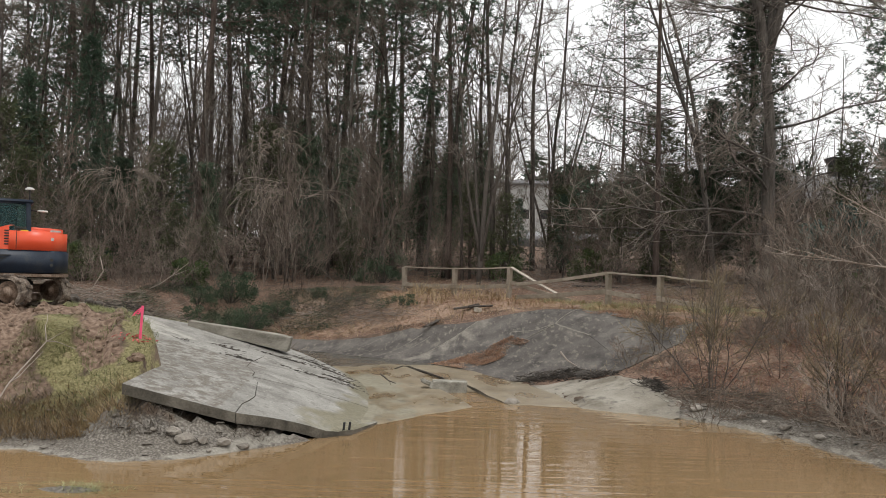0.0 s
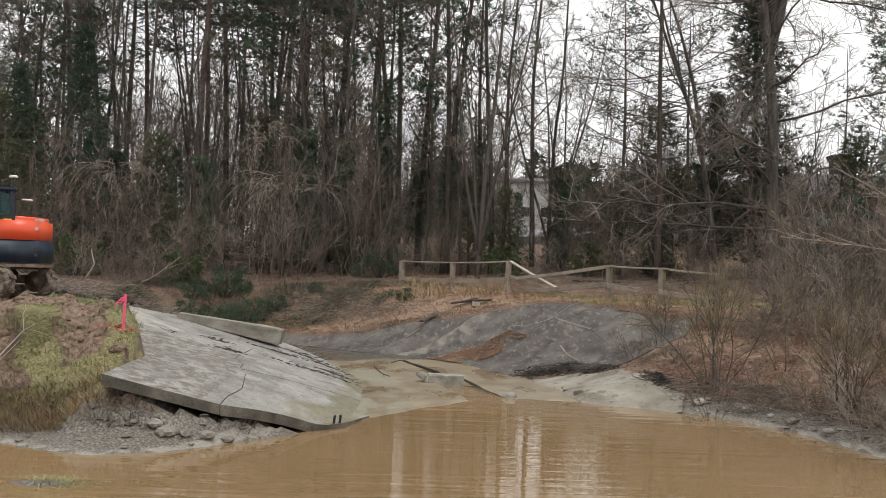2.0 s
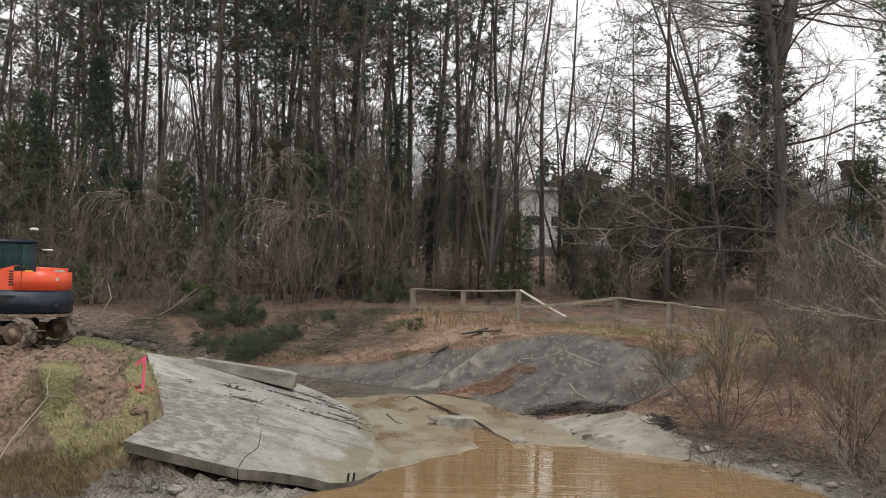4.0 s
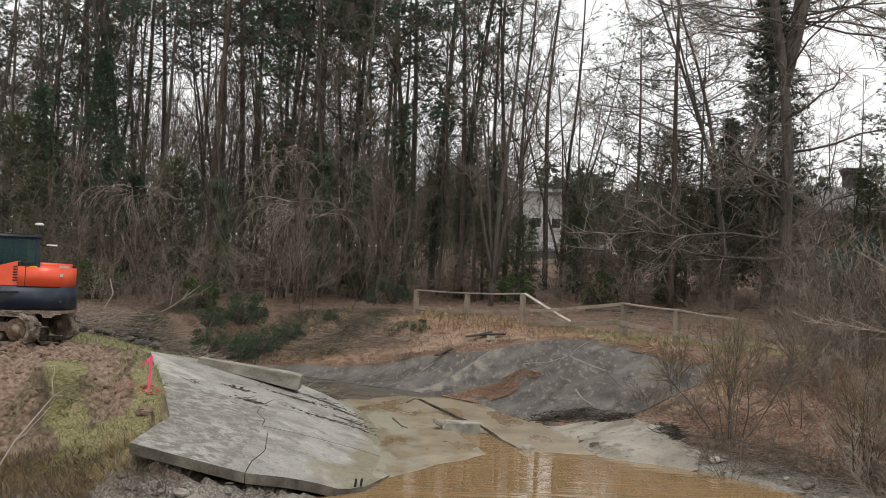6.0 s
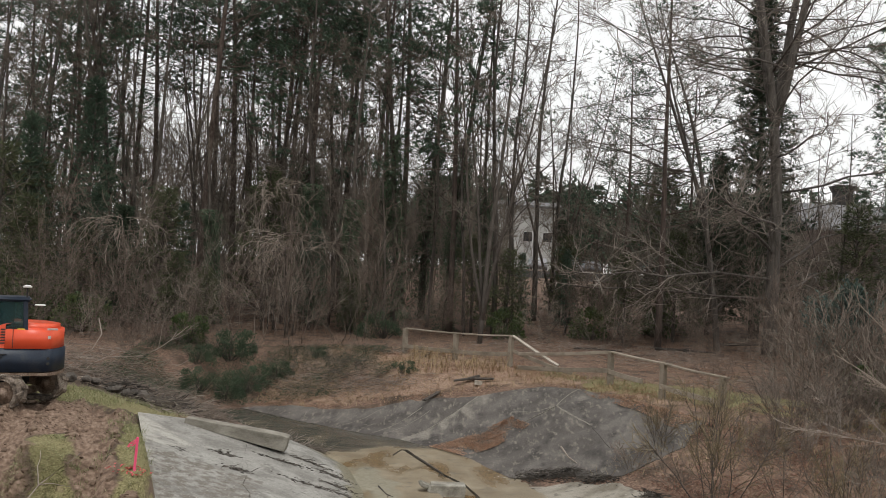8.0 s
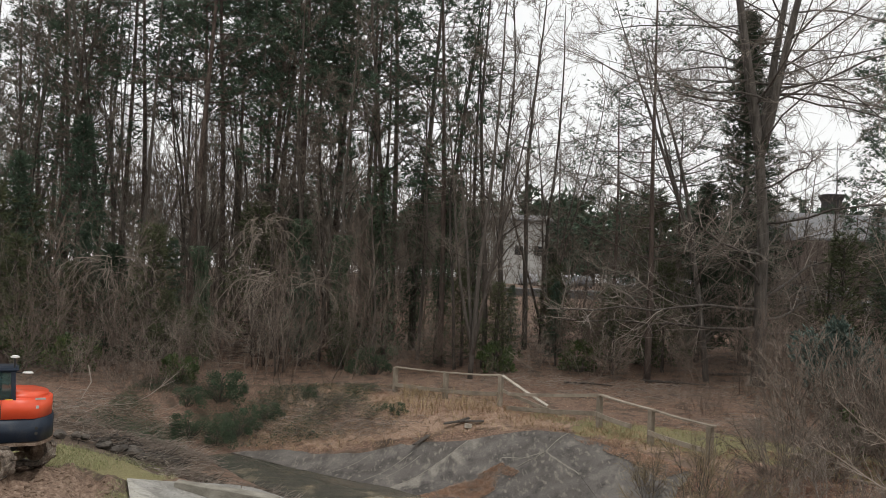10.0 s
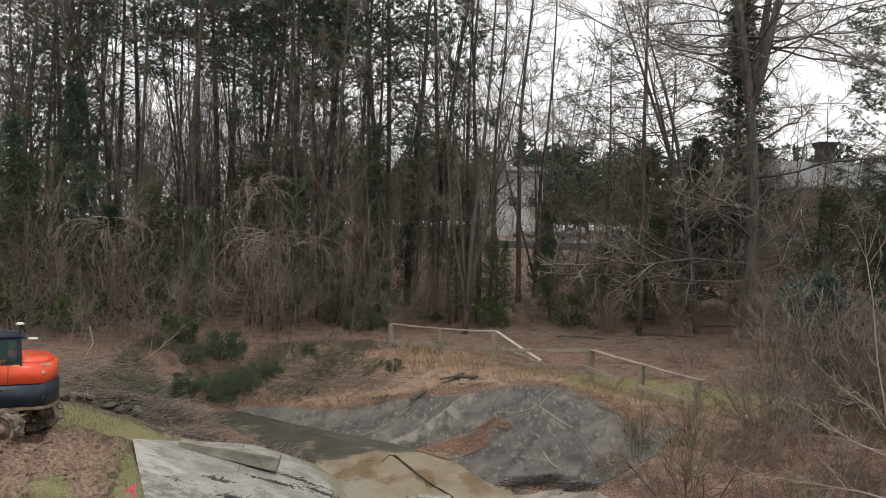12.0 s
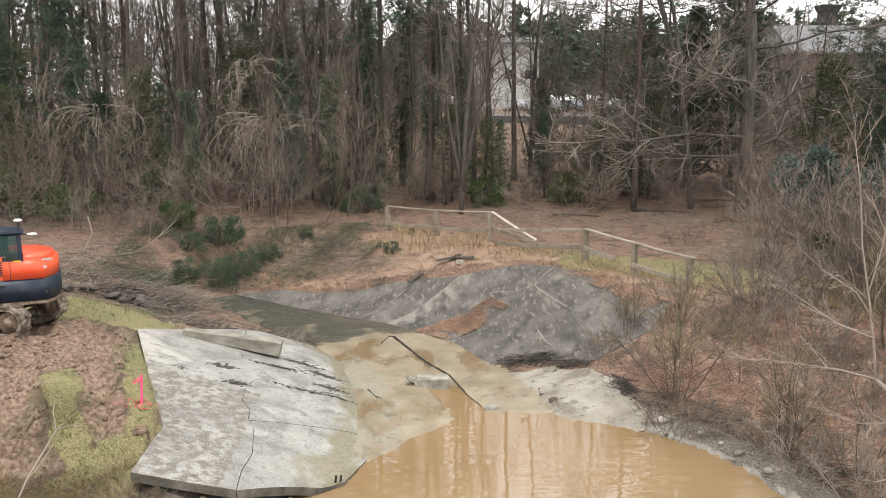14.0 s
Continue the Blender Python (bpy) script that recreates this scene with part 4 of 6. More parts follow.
tagged(part("concrete_beam", bm, M_BEAM), "weathered grey concrete kerb beam fallen on the slab", "beam")

# broken block in the slot
block = thing("concrete_block", pose(.2, 22.25, .0, 0, 0, 4), "pale broken concrete block lying across the channel slot", "concrete block")
bm = bmesh.new()
box(bm, (.84, .42, .3), pose(.07, 0, .12), .012, 1)
for v in bm.verts:
    v.co += .02 * Vector((noise.noise(v.co * 6), noise.noise(v.co * 6 + Vector((5, 0, 0))), noise.noise(v.co * 6 + Vector((0, 5, 0)))))
part("body", bm, M_BLOCK, block)
bm = bmesh.new()
box(bm, (.34, .3, .1), pose(-.46, .05, .2, 8, 22, 20), .03, 2)
lump(bm, (.16, .3, .26), pose(-.35, -.05, .12), .3, 2)
part("broken_corner", bm, M_BLOCK, block, "jagged broken corner")
bm = bmesh.new()
lump(bm, (.36, .24, .2), pose(1.68, 20.55, .03), .25, 5)
tagged(part("rock", bm, M_ROCK), "small flat grey rock at the water's edge", "rock", "rocks by the water")
for k, (x, y, s) in enumerate(((-4.15, 14.25, .2), (-3.95, 14.2, .26), (-3.7, 14.3, .18), (-3.4, 14.4, .2), (-3.1, 14.5, .15), (-4.45, 14.2, .1), (-3.55, 14.1, .09), (5.5, 19.2, .22), (6.2, 18.4, .18), (6.7, 17.4, .2), (7.0, 16.5, .18), (5.1, 19.6, .16), (6.5, 17.9, .12))):
    bm = bmesh.new()
    lump(bm, (s * 1.3, s, s * .7), pose(x, y, ground_at(x, y) + s * .15, 0, 0, k * 47), .4, k * 3.3)
    tagged(part("rock", bm, M_ROCK), "pale grey muddy rock on the shore", "rock", "rocks by the water")
for k, x in enumerate((-1.66, -1.56)):
    y = 16.12
    z = float(slab_height(x, y))
    bm = bmesh.new()
    box(bm, (.04, .05, .16), pose(x, y, z + .05, 4 * k, 6), .006, 1)
    tagged(part("metal_stub", bm, M_BLACK), "short dark metal stub at the slab's lip", "stub", "stubs")
bm = bmesh.new()
box(bm, (.26, .1, .16), pose(1.3, 31.5, ground_at(1.3, 31.5) + .1, 0, 10, 20), .01, 1)
tagged(part("brick_piece", bm, M_PALEWOOD), "pale piece of broken board on leaf litter", "board")
for x, y, l, a, t in ((.9, 31.9, .9, 15, 8), (1.5, 31.75, .7, -20, 5), (1.15, 32.0, .5, 40, 12), (-.3, 31.3, .9, 55, 14)):
    bm = bmesh.new()
    box(bm, (l, .16, .06), pose(x, y, ground_at(x, y) + .12, 0, -t, a), .02, 1)
    for v in bm.verts:
        v.co += .02 * rvec()
    tagged(part("rotten_plank", bm, M_BARK), "dark rotten plank half buried in leaves", "plank", "rotten planks")


def stick(pts, r, mat, label, name="branch", forks=3):
    tb = Tubes()
    pts = [Vector(p) for p in pts]
    tb.tube(pts, r, r * .4, 5)
    for k in range(forks):
        i = RND.randrange(1, len(pts) - 1)
        d = (pts[i + 1] - pts[i]).normalized()
        tb.tube(crooked(pts[i], d + rvec(.7), (pts[-1] - pts[0]).length * RND.uniform(.15, .35), 4, .25), r * .6, r * .2, 4)
    return tagged(tb.make(name, mat, None, "", True), label, "branch", "fallen branches")


def on(x, y, dz=.05):
    return (x, y, ground_at(x, y) + dz)


stick([(-12.4, 32.6, 3.1), (-12.0, 31.9, 2.6), (-12.2, 31.5, 2.0), (-11.4, 31.4, 1.85), (-10.4, 31.6, 1.95), (-9.95, 31.8, 2.2), (-9.6, 32.0, 2.5), (-9.1, 32.4, 3.0)], .022, M_PALETWIG, "bleached curved branch tangled in the brush", forks=5)
stick([(-6.9, 13.6, .35), (-6.75, 14.2, 1.0), (-6.5, 14.9, 1.6), (-6.2, 15.8, 1.95)], .017, M_PALETWIG, "long pale dead branch leaning on the bank", forks=3)
stick([on(3.35, 24.9, .5), on(3.5, 24.6, .3), on(3.75, 24.3, .12), on(4.1, 24.2, .1)], .03, M_PALETWIG, "bleached stick on a dark debris pile", forks=1)
stick([(-.62, 26.2, .08), (-.3, 25.3, .1), (.1, 24.2, .11), (.2, 23.6, .12)], .03, M_DARKSOIL, "wet black stick along the channel slot", forks=1)
stick([(-1.3, 20.2, .62), (-1.1, 20.0, .5), (-.95, 20.05, .44)], .02, M_DARKSOIL, "small dark twig on the slab", forks=2)

LOGS = (([on(9.3, 39.6, .08), on(10.4, 39.5, .1), on(11.9, 39.2, .08)], .07), ([on(-14.8, 42.4, .3), on(-13.2, 42.6, .28), on(-11.4, 42.9, .2)], .08), ([on(5.6, 38.6, .06), on(6.6, 38.4, .1), on(7.6, 38.2, .06)], .05), ([on(12.8, 42.0, .1), on(14.6, 41.2, .3), on(16.0, 41.0, .5)], .08))
for pts, r in LOGS:
    stick(pts, r, M_BARK, "dark fallen log on the woodland floor", "fallen_log", 2)


def debris(name, spots, n, mat, label, length, r, fn, soil=True):
    """Tangled sticks and lumps heaped round the given spots (x, y, spread x, spread y, height, turn)."""
    tb = Tubes()
    for _ in range(n):
        x0, y0, sx_, sy_, h, turn = RND.choice(spots)
        u, v = RND.gauss(0, .45), RND.gauss(0, .45)
        c, s = math.cos(radians(turn)), math.sin(radians(turn))
        x, y = x0 + u * sx_ * c - v * sy_ * s, y0 + u * sx_ * s + v * sy_ * c
        z = fn(x, y) + h * max(0, 1 - u * u - v * v) * RND.random()
        a = radians(turn) + RND.gauss(0, 1.5)
        tb.tube(crooked(Vector((x, y, z + .01)), Vector((math.cos(a), math.sin(a), RND.uniform(-.1, .15))), length * RND.uniform(.3, 1.3), 2 if r < .01 else 3, .3), r * RND.uniform(.5, 1.3), r * .4, 3)
    return tagged(tb.make(name, mat), label, "debris", kind="stuff")


slabz = lambda x, y: float(slab_height(x, y))
debris("debris_pile", [(2.6, 24.0, .9, .5, .28, 0), (3.3, 23.8, .9, .5, .25, -20), (4.0, 22.9, .8, .3, .12, -45), (5.0, 20.9, .6, .25, .1, -75)], 1300, M_DARKSOIL, "black pile of soaked twigs and leaves", .2, .013, ground_at)
debris("slab_debris", [(a, b, l, w * 1.4, .04, 6) for a, b, l, w in STREAKS], 110, M_DARKSOIL, "dark streaks of washed twigs and silt on the slab", .2, .008, slabz)
debris("brush_mat", [(-5.9, 24.6, 1.6, .7, .25, -25), (-4.4, 25.9, 1.2, .5, .2, -35), (-7.6, 25.5, 1.5, .9, .3, -15), (-3.6, 26.1, .6, .3, .12, -40)], 900, M_TWIG, "brown mat of cut brush and roots along the channel", .45, .014, lambda x, y: max(ground_at(x, y), .05))
debris("cut_sticks", [(-5.4, 24.2, 1.2, .35, .15, -30), (-4.3, 25.2, 1.0, .3, .12, -40), (-6.6, 24.6, 1.2, .5, .2, -15)], 420, M_PALETWIG, "pale cut sticks strewn along the channel edge", .6, .014, lambda x, y: max(ground_at(x, y), .05))
debris("dark_brush", [(-9.2, 27.0, 1.3, .9, .45, 0), (-7.9, 26.8, .8, .6, .3, 0)], 320, M_DARKSOIL, "dark heap of rotten brush and soil", .5, .02, ground_at)
debris("bank_litter", [(-9.5, 29.5, 2.8, 2.2, .25, 0), (-12, 29.5, 3.4, 2.6, .5, 10), (-14, 26.5, 3.5, 1.6, .3, 0), (-8.4, 30.0, 1.6, 1.6, .4, 30), (-11, 33, 4, 2, .5, 0)], 1800, M_PALETWIG, "pale grey tangle of dead stems on the bank", .6, .011, ground_at)
debris("bank_litter", [(-9.5, 29.5, 3, 2.2, .4, 0), (-12, 30.5, 3.4, 3.0, .5, 10), (-4.5, 35, 3, 1.8, .2, -20), (-1.5, 36.5, 3, 1.2, .2, -20)], 1000, M_TWIG, "brown tangle of dead stems on the bank", .6, .011, ground_at)
debris("bank_litter", [(-4.5, 34.6, 3, 1.6, .2, -20), (-2.5, 33.2, 2.2, .8, .12, -20), (4, 38, 5, 3, .3, 0), (9, 37, 4, 3, .3, 0), (11, 30, 3, 3, .3, 0)], 2200, M_PALETWIG, "pale dead stems and fallen twigs under the trees", .7, .008, ground_at)
debris("shore_litter", [(5.6, 20.0, .9, .4, .2, -30), (6.6, 18.9, 1.2, .5, .25, -50), (7.4, 17.4, 1.4, .6, .3, -60), (8.0, 15.6, 1.5, .6, .3, -70), (8.6, 13.4, 1.5, .7, .3, -70)], 520, M_TWIG, "brown roots and dead twigs along the muddy shore", .6, .012, ground_at)
bm = bmesh.new()
for lane in (-7.75, -9.35):
    for k in range(60):
        y = RND.uniform(15.7, 21.3)
        x = lane + (20.7 - y) * .34 + RND.choice((-.46, .46)) + RND.uniform(-.08, .08)
        if soft_in(np.array(x), np.array(y), DIRT, .4) > .4 and ground_at(x, y) > 1.2:
            lump(bm, (.16 * RND.uniform(.5, 1.3), .2 * RND.uniform(.5, 1.2), .13), pose(x, y, ground_at(x, y) + .0, 0, 0, RND.uniform(-40, 40)), .5, k + lane, 1)
tagged(part("track_marks", bm, M_CLOD), "soil pushed up along the track ruts", "track marks", kind="stuff")
bm = bmesh.new()
for k in range(140):
    x = RND.uniform(-9, -2.3)
    y = RND.uniform(13.2, 15)
    z = ground_at(x, y)
    if .02 < z < .55:
        s = RND.uniform(.02, .1)
        lump(bm, (s * 2, s * 1.2, s * .35), pose(x, y, z + s * .1, 0, 0, k * 31), .5, k, 1)
for k in range(110):
    u = RND.random()
    x, y = 4.8 + 3.6 * u + RND.uniform(-.2, .9), 19.8 - 6.6 * u
    z = ground_at(x, y)
    if .02 < z < .5:
        s = RND.uniform(.02, .11)
        lump(bm, (s * 2, s * 1.2, s * .35), pose(x, y, z + s * .1, 0, 0, k * 31), .5, k, 1)
tagged(part("mud_lumps", bm, M_MUD), "grey lumps of drying mud along the shore", "mud", kind="stuff")
bm = bmesh.new()
for k in range(900):
    x, y = RND.uniform(-13, -6.0), RND.uniform(15.6, 23)
    if soft_in(np.array(x), np.array(y), DIRT, .4) > .6:
        s = RND.uniform(.02, .07) * (2.2 if RND.random() < .12 else 1)
        lump(bm, (s * 1.3, s, s * .8), pose(x, y, ground_at(x, y) + s * .15, 0, 0, k * 31), .4, k, 1)
tagged(part("soil_clods", bm, M_CLOD), "scattered clods of churned red soil", "clods", kind="stuff")

bm = bmesh.new()
for k in range(420):
    a, b, l, w = RND.choice(STREAKS[:7])
    x = a + RND.gauss(0, .5) * l
    y = b + .11 * (x - a) + RND.gauss(0, .6) * w
    s = RND.uniform(.015, .05)
    lump(bm, (s * 2.2, s * 1.1, s * .5), pose(x, y, slabz(x, y) + s * .1, 0, 0, RND.uniform(-30, 40)), .5, k, 1)
tagged(part("washed_silt", bm, M_DARKSOIL), "dark washed soil and leaf scraps on the slab", "silt", kind="stuff")
bm = bmesh.new()
for k in range(46):
    x, y = -8.6 + RND.gauss(0, .7), 26.6 + RND.gauss(0, .35)
    s = RND.uniform(.1, .34)
    lump(bm, (s * 1.3, s, s * .8), pose(x, y, ground_at(x, y) + s * .2 + .12 * RND.random(), 0, 0, k * 31), .5, k, 2)
tagged(part("soil_heap", bm, M_DARKSOIL), "black heap of dug soil and rotten wood", "soil heap", kind="stuff")


# ---- vegetation ----
Z_UP = Vector((0, 0, 1))


def along(pts, t):
    k = t * (len(pts) - 1)
    i = min(int(k), len(pts) - 2)
    return pts[i].lerp(pts[i + 1], k - i), (pts[i + 1] - pts[i]).normalized()


def outward(a, elev):
    return Vector((math.cos(a) * math.cos(elev), math.sin(a) * math.cos(elev), math.sin(elev)))


def spray(tb, pts, r, n, share, twigs, twig_share, sides=3, bend=.24, lift=.03, wide=1.25, thin=.012, segs=1):
    """Side branches along a limb, and twigs along those."""
    total = sum((b - a).length for a, b in zip(pts, pts[1:]))
    for k in range(n):
        t = RND.uniform(.22, 1)
        p, d = along(pts, t)
        d = (d + rvec(wide) + Z_UP * .15).normalized()
        ln = total * share * RND.uniform(.6, 1.25) * (1.15 - .5 * t)
        q = crooked(p, d, ln, 3, bend + .06, lift)
        tb.tube(q, max(thin, r * .45), max(thin * .6, r * .18), sides)
        for j in range(twigs):
            p2, d2 = along(q, RND.uniform(.25, 1))
            tb.twig(crooked(p2, d2 + rvec(1.2) + Z_UP * .06, ln * twig_share * RND.uniform(.6, 1.3), segs, .3, lift), max(thin * .7, r * .24))


def bare_tree(h, r, start, nl, spread, mat, label, twigmat=None, lean=(0, 0), fork=0, branches=11, twigs=8, ivy=0, group="woodland trees", seat=Matrix(), split=False, low=(.06, .3), rise=(.0, .75), skew=1.0):
    tree = thing("bare_tree", seat, label, "tree", group)
    tb = Tubes()
    trunk = crooked(Vector((0, 0, -.3)), Vector((lean[0], lean[1], 1)), h, 14, .055, .02)
    tb.tube(trunk, r, r * .18, 8)
    stems = [(trunk, r)]
    for k in range(fork):
        p, d = along(trunk, RND.uniform(*low))
        a = RND.uniform(0, 6.28)
        s = crooked(p, d + outward(a, .2) * .32, h * RND.uniform(.62, .85), 11, .04, .05)
        tb.tube(s, r * .66, r * .13, 7)
        stems.append((s, r * .66))
    tb.make("trunk", mat, tree, "", True)
    lm, tw = Tubes(), Tubes()
    for k in range(nl):
        stem, sr = stems[k % len(stems)]
        t = start + (1 - start) * ((k + RND.random()) / nl) ** skew
        p, d = along(stem, min(t, .99))
        a = k * 2.4 + RND.uniform(-.5, .5)
        ln = spread * (1.1 - .75 * t) * RND.uniform(.6, 1.25)
        limb = crooked(p, d * .3 + outward(a, RND.uniform(*rise)), ln, 7, .26, .06 if rise[0] > -.3 else .0)
        rr = max(.012, sr * (1 - t) * (.32 if spread < 7 else .22) + .014)
        if split:
            one = Tubes()
            one.tube(limb, rr, rr * .3, 6)
            one.make("limb", mat, tree, "", True)
        else:
            lm.tube(limb, rr, rr * .3, 5)
        spray(tw, limb, rr * .8, branches, .4 if spread < 7 else .25, twigs, .55, segs=1 if spread < 7 else 2, thin=.013 if spread < 7 else .009)
    if not split:
        tagged(lm.make("branchwork", mat, tree, "bare limbs", True), kind="stuff")
    tagged(tw.make("crown", twigmat or M_TWIG, tree, "fine bare twigs"), kind="stuff")
    if ivy:
        add_ivy(tree, trunk, r, ivy, 4600)
    return tree


def add_ivy(tree, trunk, r, top, n, fat=.6):
    tb = Tubes()
    hmax = trunk[-1].z
    for _ in range(n):
        t = RND.random() ** .8 * top / hmax
        p, d = along(trunk, min(t, .98))
        a = RND.uniform(0, 6.28)
        lumpy = .25 + 1.3 * abs(noise.noise(Vector((math.cos(a) * 1.2, math.sin(a) * 1.2, p.z * .7))))
        o = outward(a, 0) * (r + fat * lumpy * RND.random() ** .5)
        dn = (outward(a + RND.uniform(-.8, .8), -.6)).normalized()
        tb.leaf(p + o, dn, dn.cross(Z_UP).normalized(), RND.uniform(.07, .15), RND.uniform(.06, .13))
    tagged(tb.make("ivy", M_IVY, tree, "dark green ivy on the trunk"), kind="stuff")


def tuft(tb, p, d, n, ln, w, open_=.9):
    for _ in range(n):
        q = d + rvec(open_)
        q.z *= .75
        q.normalize()
        tb.needle(p, q, q.cross(rvec()).normalized(), ln * RND.uniform(.6, 1.25), w)


def clump(tb, p, d, tufts, needles, spread, ln, w):
    """A rounded clump of needle tufts round the end of a branch."""
    for _ in range(tufts):
        o = rvec(spread)
        o.z *= .6
        tuft(tb, p + o, (d * .5 + o.normalized() * .6 + Z_UP * .25).normalized(), needles, ln, w, .8)


def pine(h, r, start, nl, reach, label, needles=12, size=.31, wide=.042, lean=(0, 0), droop=0.0, ivy=0, dead=8, group="woodland trees"):
    tree = thing("pine_tree", Matrix(), label, "tree", group)
    tb = Tubes()
    trunk = crooked(Vector((0, 0, -.3)), Vector((lean[0], lean[1], 1)), h, 12, .015, .02)
    tb.tube(trunk, r, r * .2, 9)
    tb.make("trunk", M_PINEBARK, tree, "", True)
    lm, fo = Tubes(), Tubes()
    for k in range(dead):
        p, d = along(trunk, RND.uniform(.15, start))
        lm.tube(crooked(p, outward(RND.uniform(0, 6.28), RND.uniform(-.3, .3)), RND.uniform(.6, 2.4), 4, .2), .022, .008, 3)
    for k in range(nl):
        t = start + (1 - start) * (k + RND.random()) / nl
        p, d = along(trunk, min(t, .995))
        a = k * 2.4 + RND.uniform(-.6, .6)
        ln = reach * (1.15 - .85 * ((t - start) / (1 - start)) ** 1.3) * RND.uniform(.55, 1.2)
        limb = crooked(p, outward(a, RND.uniform(-.1, .45) - droop), ln, 5, .1, .05)
        lm.tube(limb, .02 + r * .16 * (1 - t), .01, 4)
        for j in range(7):
            p2, d2 = along(limb, .42 + .58 * (j + RND.random()) / 7)
            away = d2 + rvec(1.0)
            away.z *= .5
            side = crooked(p2, away, ln * RND.uniform(.1, .26) + .15, 2, .15)
            lm.twig(side, .012)
            clump(fo, side[2], (side[2] - side[0]).normalized(), 4, needles, .34, size, wide)
        clump(fo, limb[-1], d2, 5, needles, .34, size, wide)
    tagged(lm.make("branchwork", M_PINEBARK, tree, "pine limbs"), kind="stuff")
    tagged(fo.make("foliage", M_NEEDLE, tree, "dark green needle tufts"), kind="stuff")
    if ivy:
        add_ivy(tree, trunk, r, ivy, 2200, .6)
    return tree


def cedar(h, width, label, n=120, tufts=6, mat=None, low=.06, wide=.04, group="evergreen trees"):
    tree = thing("cedar_tree", Matrix(), label, "tree", group)
    tb = Tubes()
    trunk = crooked(Vector((0, 0, -.3)), Z_UP, h, 10, .02, .03)
    tb.tube(trunk, .02 + h * .014, .02, 7)
    tb.make("trunk", M_BARK, tree, "", True)
    lm, fo = Tubes(), Tubes()
    for k in range(n):
        t = low + (1 - low) * (k + RND.random()) / n
        p, d = along(trunk, min(t, .99))
        ln = width * (1 - t) ** .75 * RND.uniform(.5, 1.2) + .2
        limb = crooked(p, outward(k * 2.4 + RND.uniform(-.7, .7), RND.uniform(-.15, .5)), ln, 3, .15, .06)
        lm.twig(limb, .02)
        for j in range(tufts):
            q, d2 = along(limb, .2 + .8 * (j + RND.random()) / tufts)
            clump(fo, q, d2, 3, 7, .24, .28, wide)
    tagged(lm.make("branchwork", M_BARK, tree, "thin limbs"), kind="stuff")
    tagged(fo.make("foliage", mat or M_CEDAR, tree, "dense dark scale foliage"), kind="stuff")
    return tree


def thicket(h, stems, wide, mat, label, arch=.12, branches=8, twigs=3, r=.02, name="thicket", group="brushwood", lift=.03, category="shrub"):
    bush = thing(name, Matrix(), label, category, group)
    st, tw = Tubes(), Tubes()
    for k in range(stems):
        a, d0 = RND.uniform(0, 6.28), RND.random() ** .6 * wide * .4
        p = Vector((math.cos(a) * d0, math.sin(a) * d0, -.15))
        hh = h * RND.uniform(.5, 1.1)
        s = crooked(p, Z_UP + outward(a + RND.uniform(-1, 1), 0) * RND.uniform(.05, .7), hh, 7, arch + .05, lift)
        st.tube(s, r * RND.uniform(.7, 1.3), r * .3, 4)
        spray(tw, s, r * .7, branches, .28, twigs, .5, 3, .25, lift, 1.1, min(.011, r * .8))
    tagged(st.make("stem", mat, bush, "thin bare stems", True), kind="stuff")
    tagged(tw.make("crown", mat, bush, "tangled thin twigs"), kind="stuff")
    return bush


def leafy(h, wide, n, mat, label, size=.1, name="evergreen_bush", group="evergreen bushes"):
    bush = thing(name, Matrix(), label, "bush", group)
    st, lv = Tubes(), Tubes()
    for k in range(14):
        a = k * 2.4
        st.tube(crooked(Vector((0, 0, -.1)), outward(a, RND.uniform(.6, 1.4)), h * RND.uniform(.6, 1), 4, .15), .025, .008, 4)
    cores = [(Vector((RND.uniform(-.7, .7) * wide, RND.uniform(-.7, .7) * wide, h * RND.uniform(.1, .8))), RND.uniform(.14, .42)) for _ in range(15)]
    for _ in range(n):
        c, rr = RND.choice(cores)
        q = rvec().normalized() * RND.random() ** .4 * rr
        p = c + Vector((q.x * wide, q.y * wide, q.z * h * .8))
        p.z = max(.03, p.z)
        d = (p.normalized() + rvec(.8)).normalized()
        lv.leaf(p, d, d.cross(rvec()).normalized(), size * RND.uniform(.7, 1.4), size * RND.uniform(.5, .9))
    tagged(st.make("stem", M_BARK, bush, "woody stems"), kind="stuff")
    tagged(lv.make("foliage", mat, bush, "glossy evergreen leaves"), kind="stuff")
    return bush


def plant(kinds, spots):
    """Sets each kind's first specimen and its copies at spots: (index, x, y, turn, scale)."""
    used = set()
    for i, x, y, turn, s in spots:
        m = pose(x, y, ground_at(x, y) - .05, 0, 0, turn) @ Matrix.Diagonal((s, s, s, 1))
        ob = kinds[i]
        if i in used:
            made = copy_thing(ob, Matrix())
            made.matrix_basis = m
        else:
            used.add(i)
            ob.matrix_basis = m


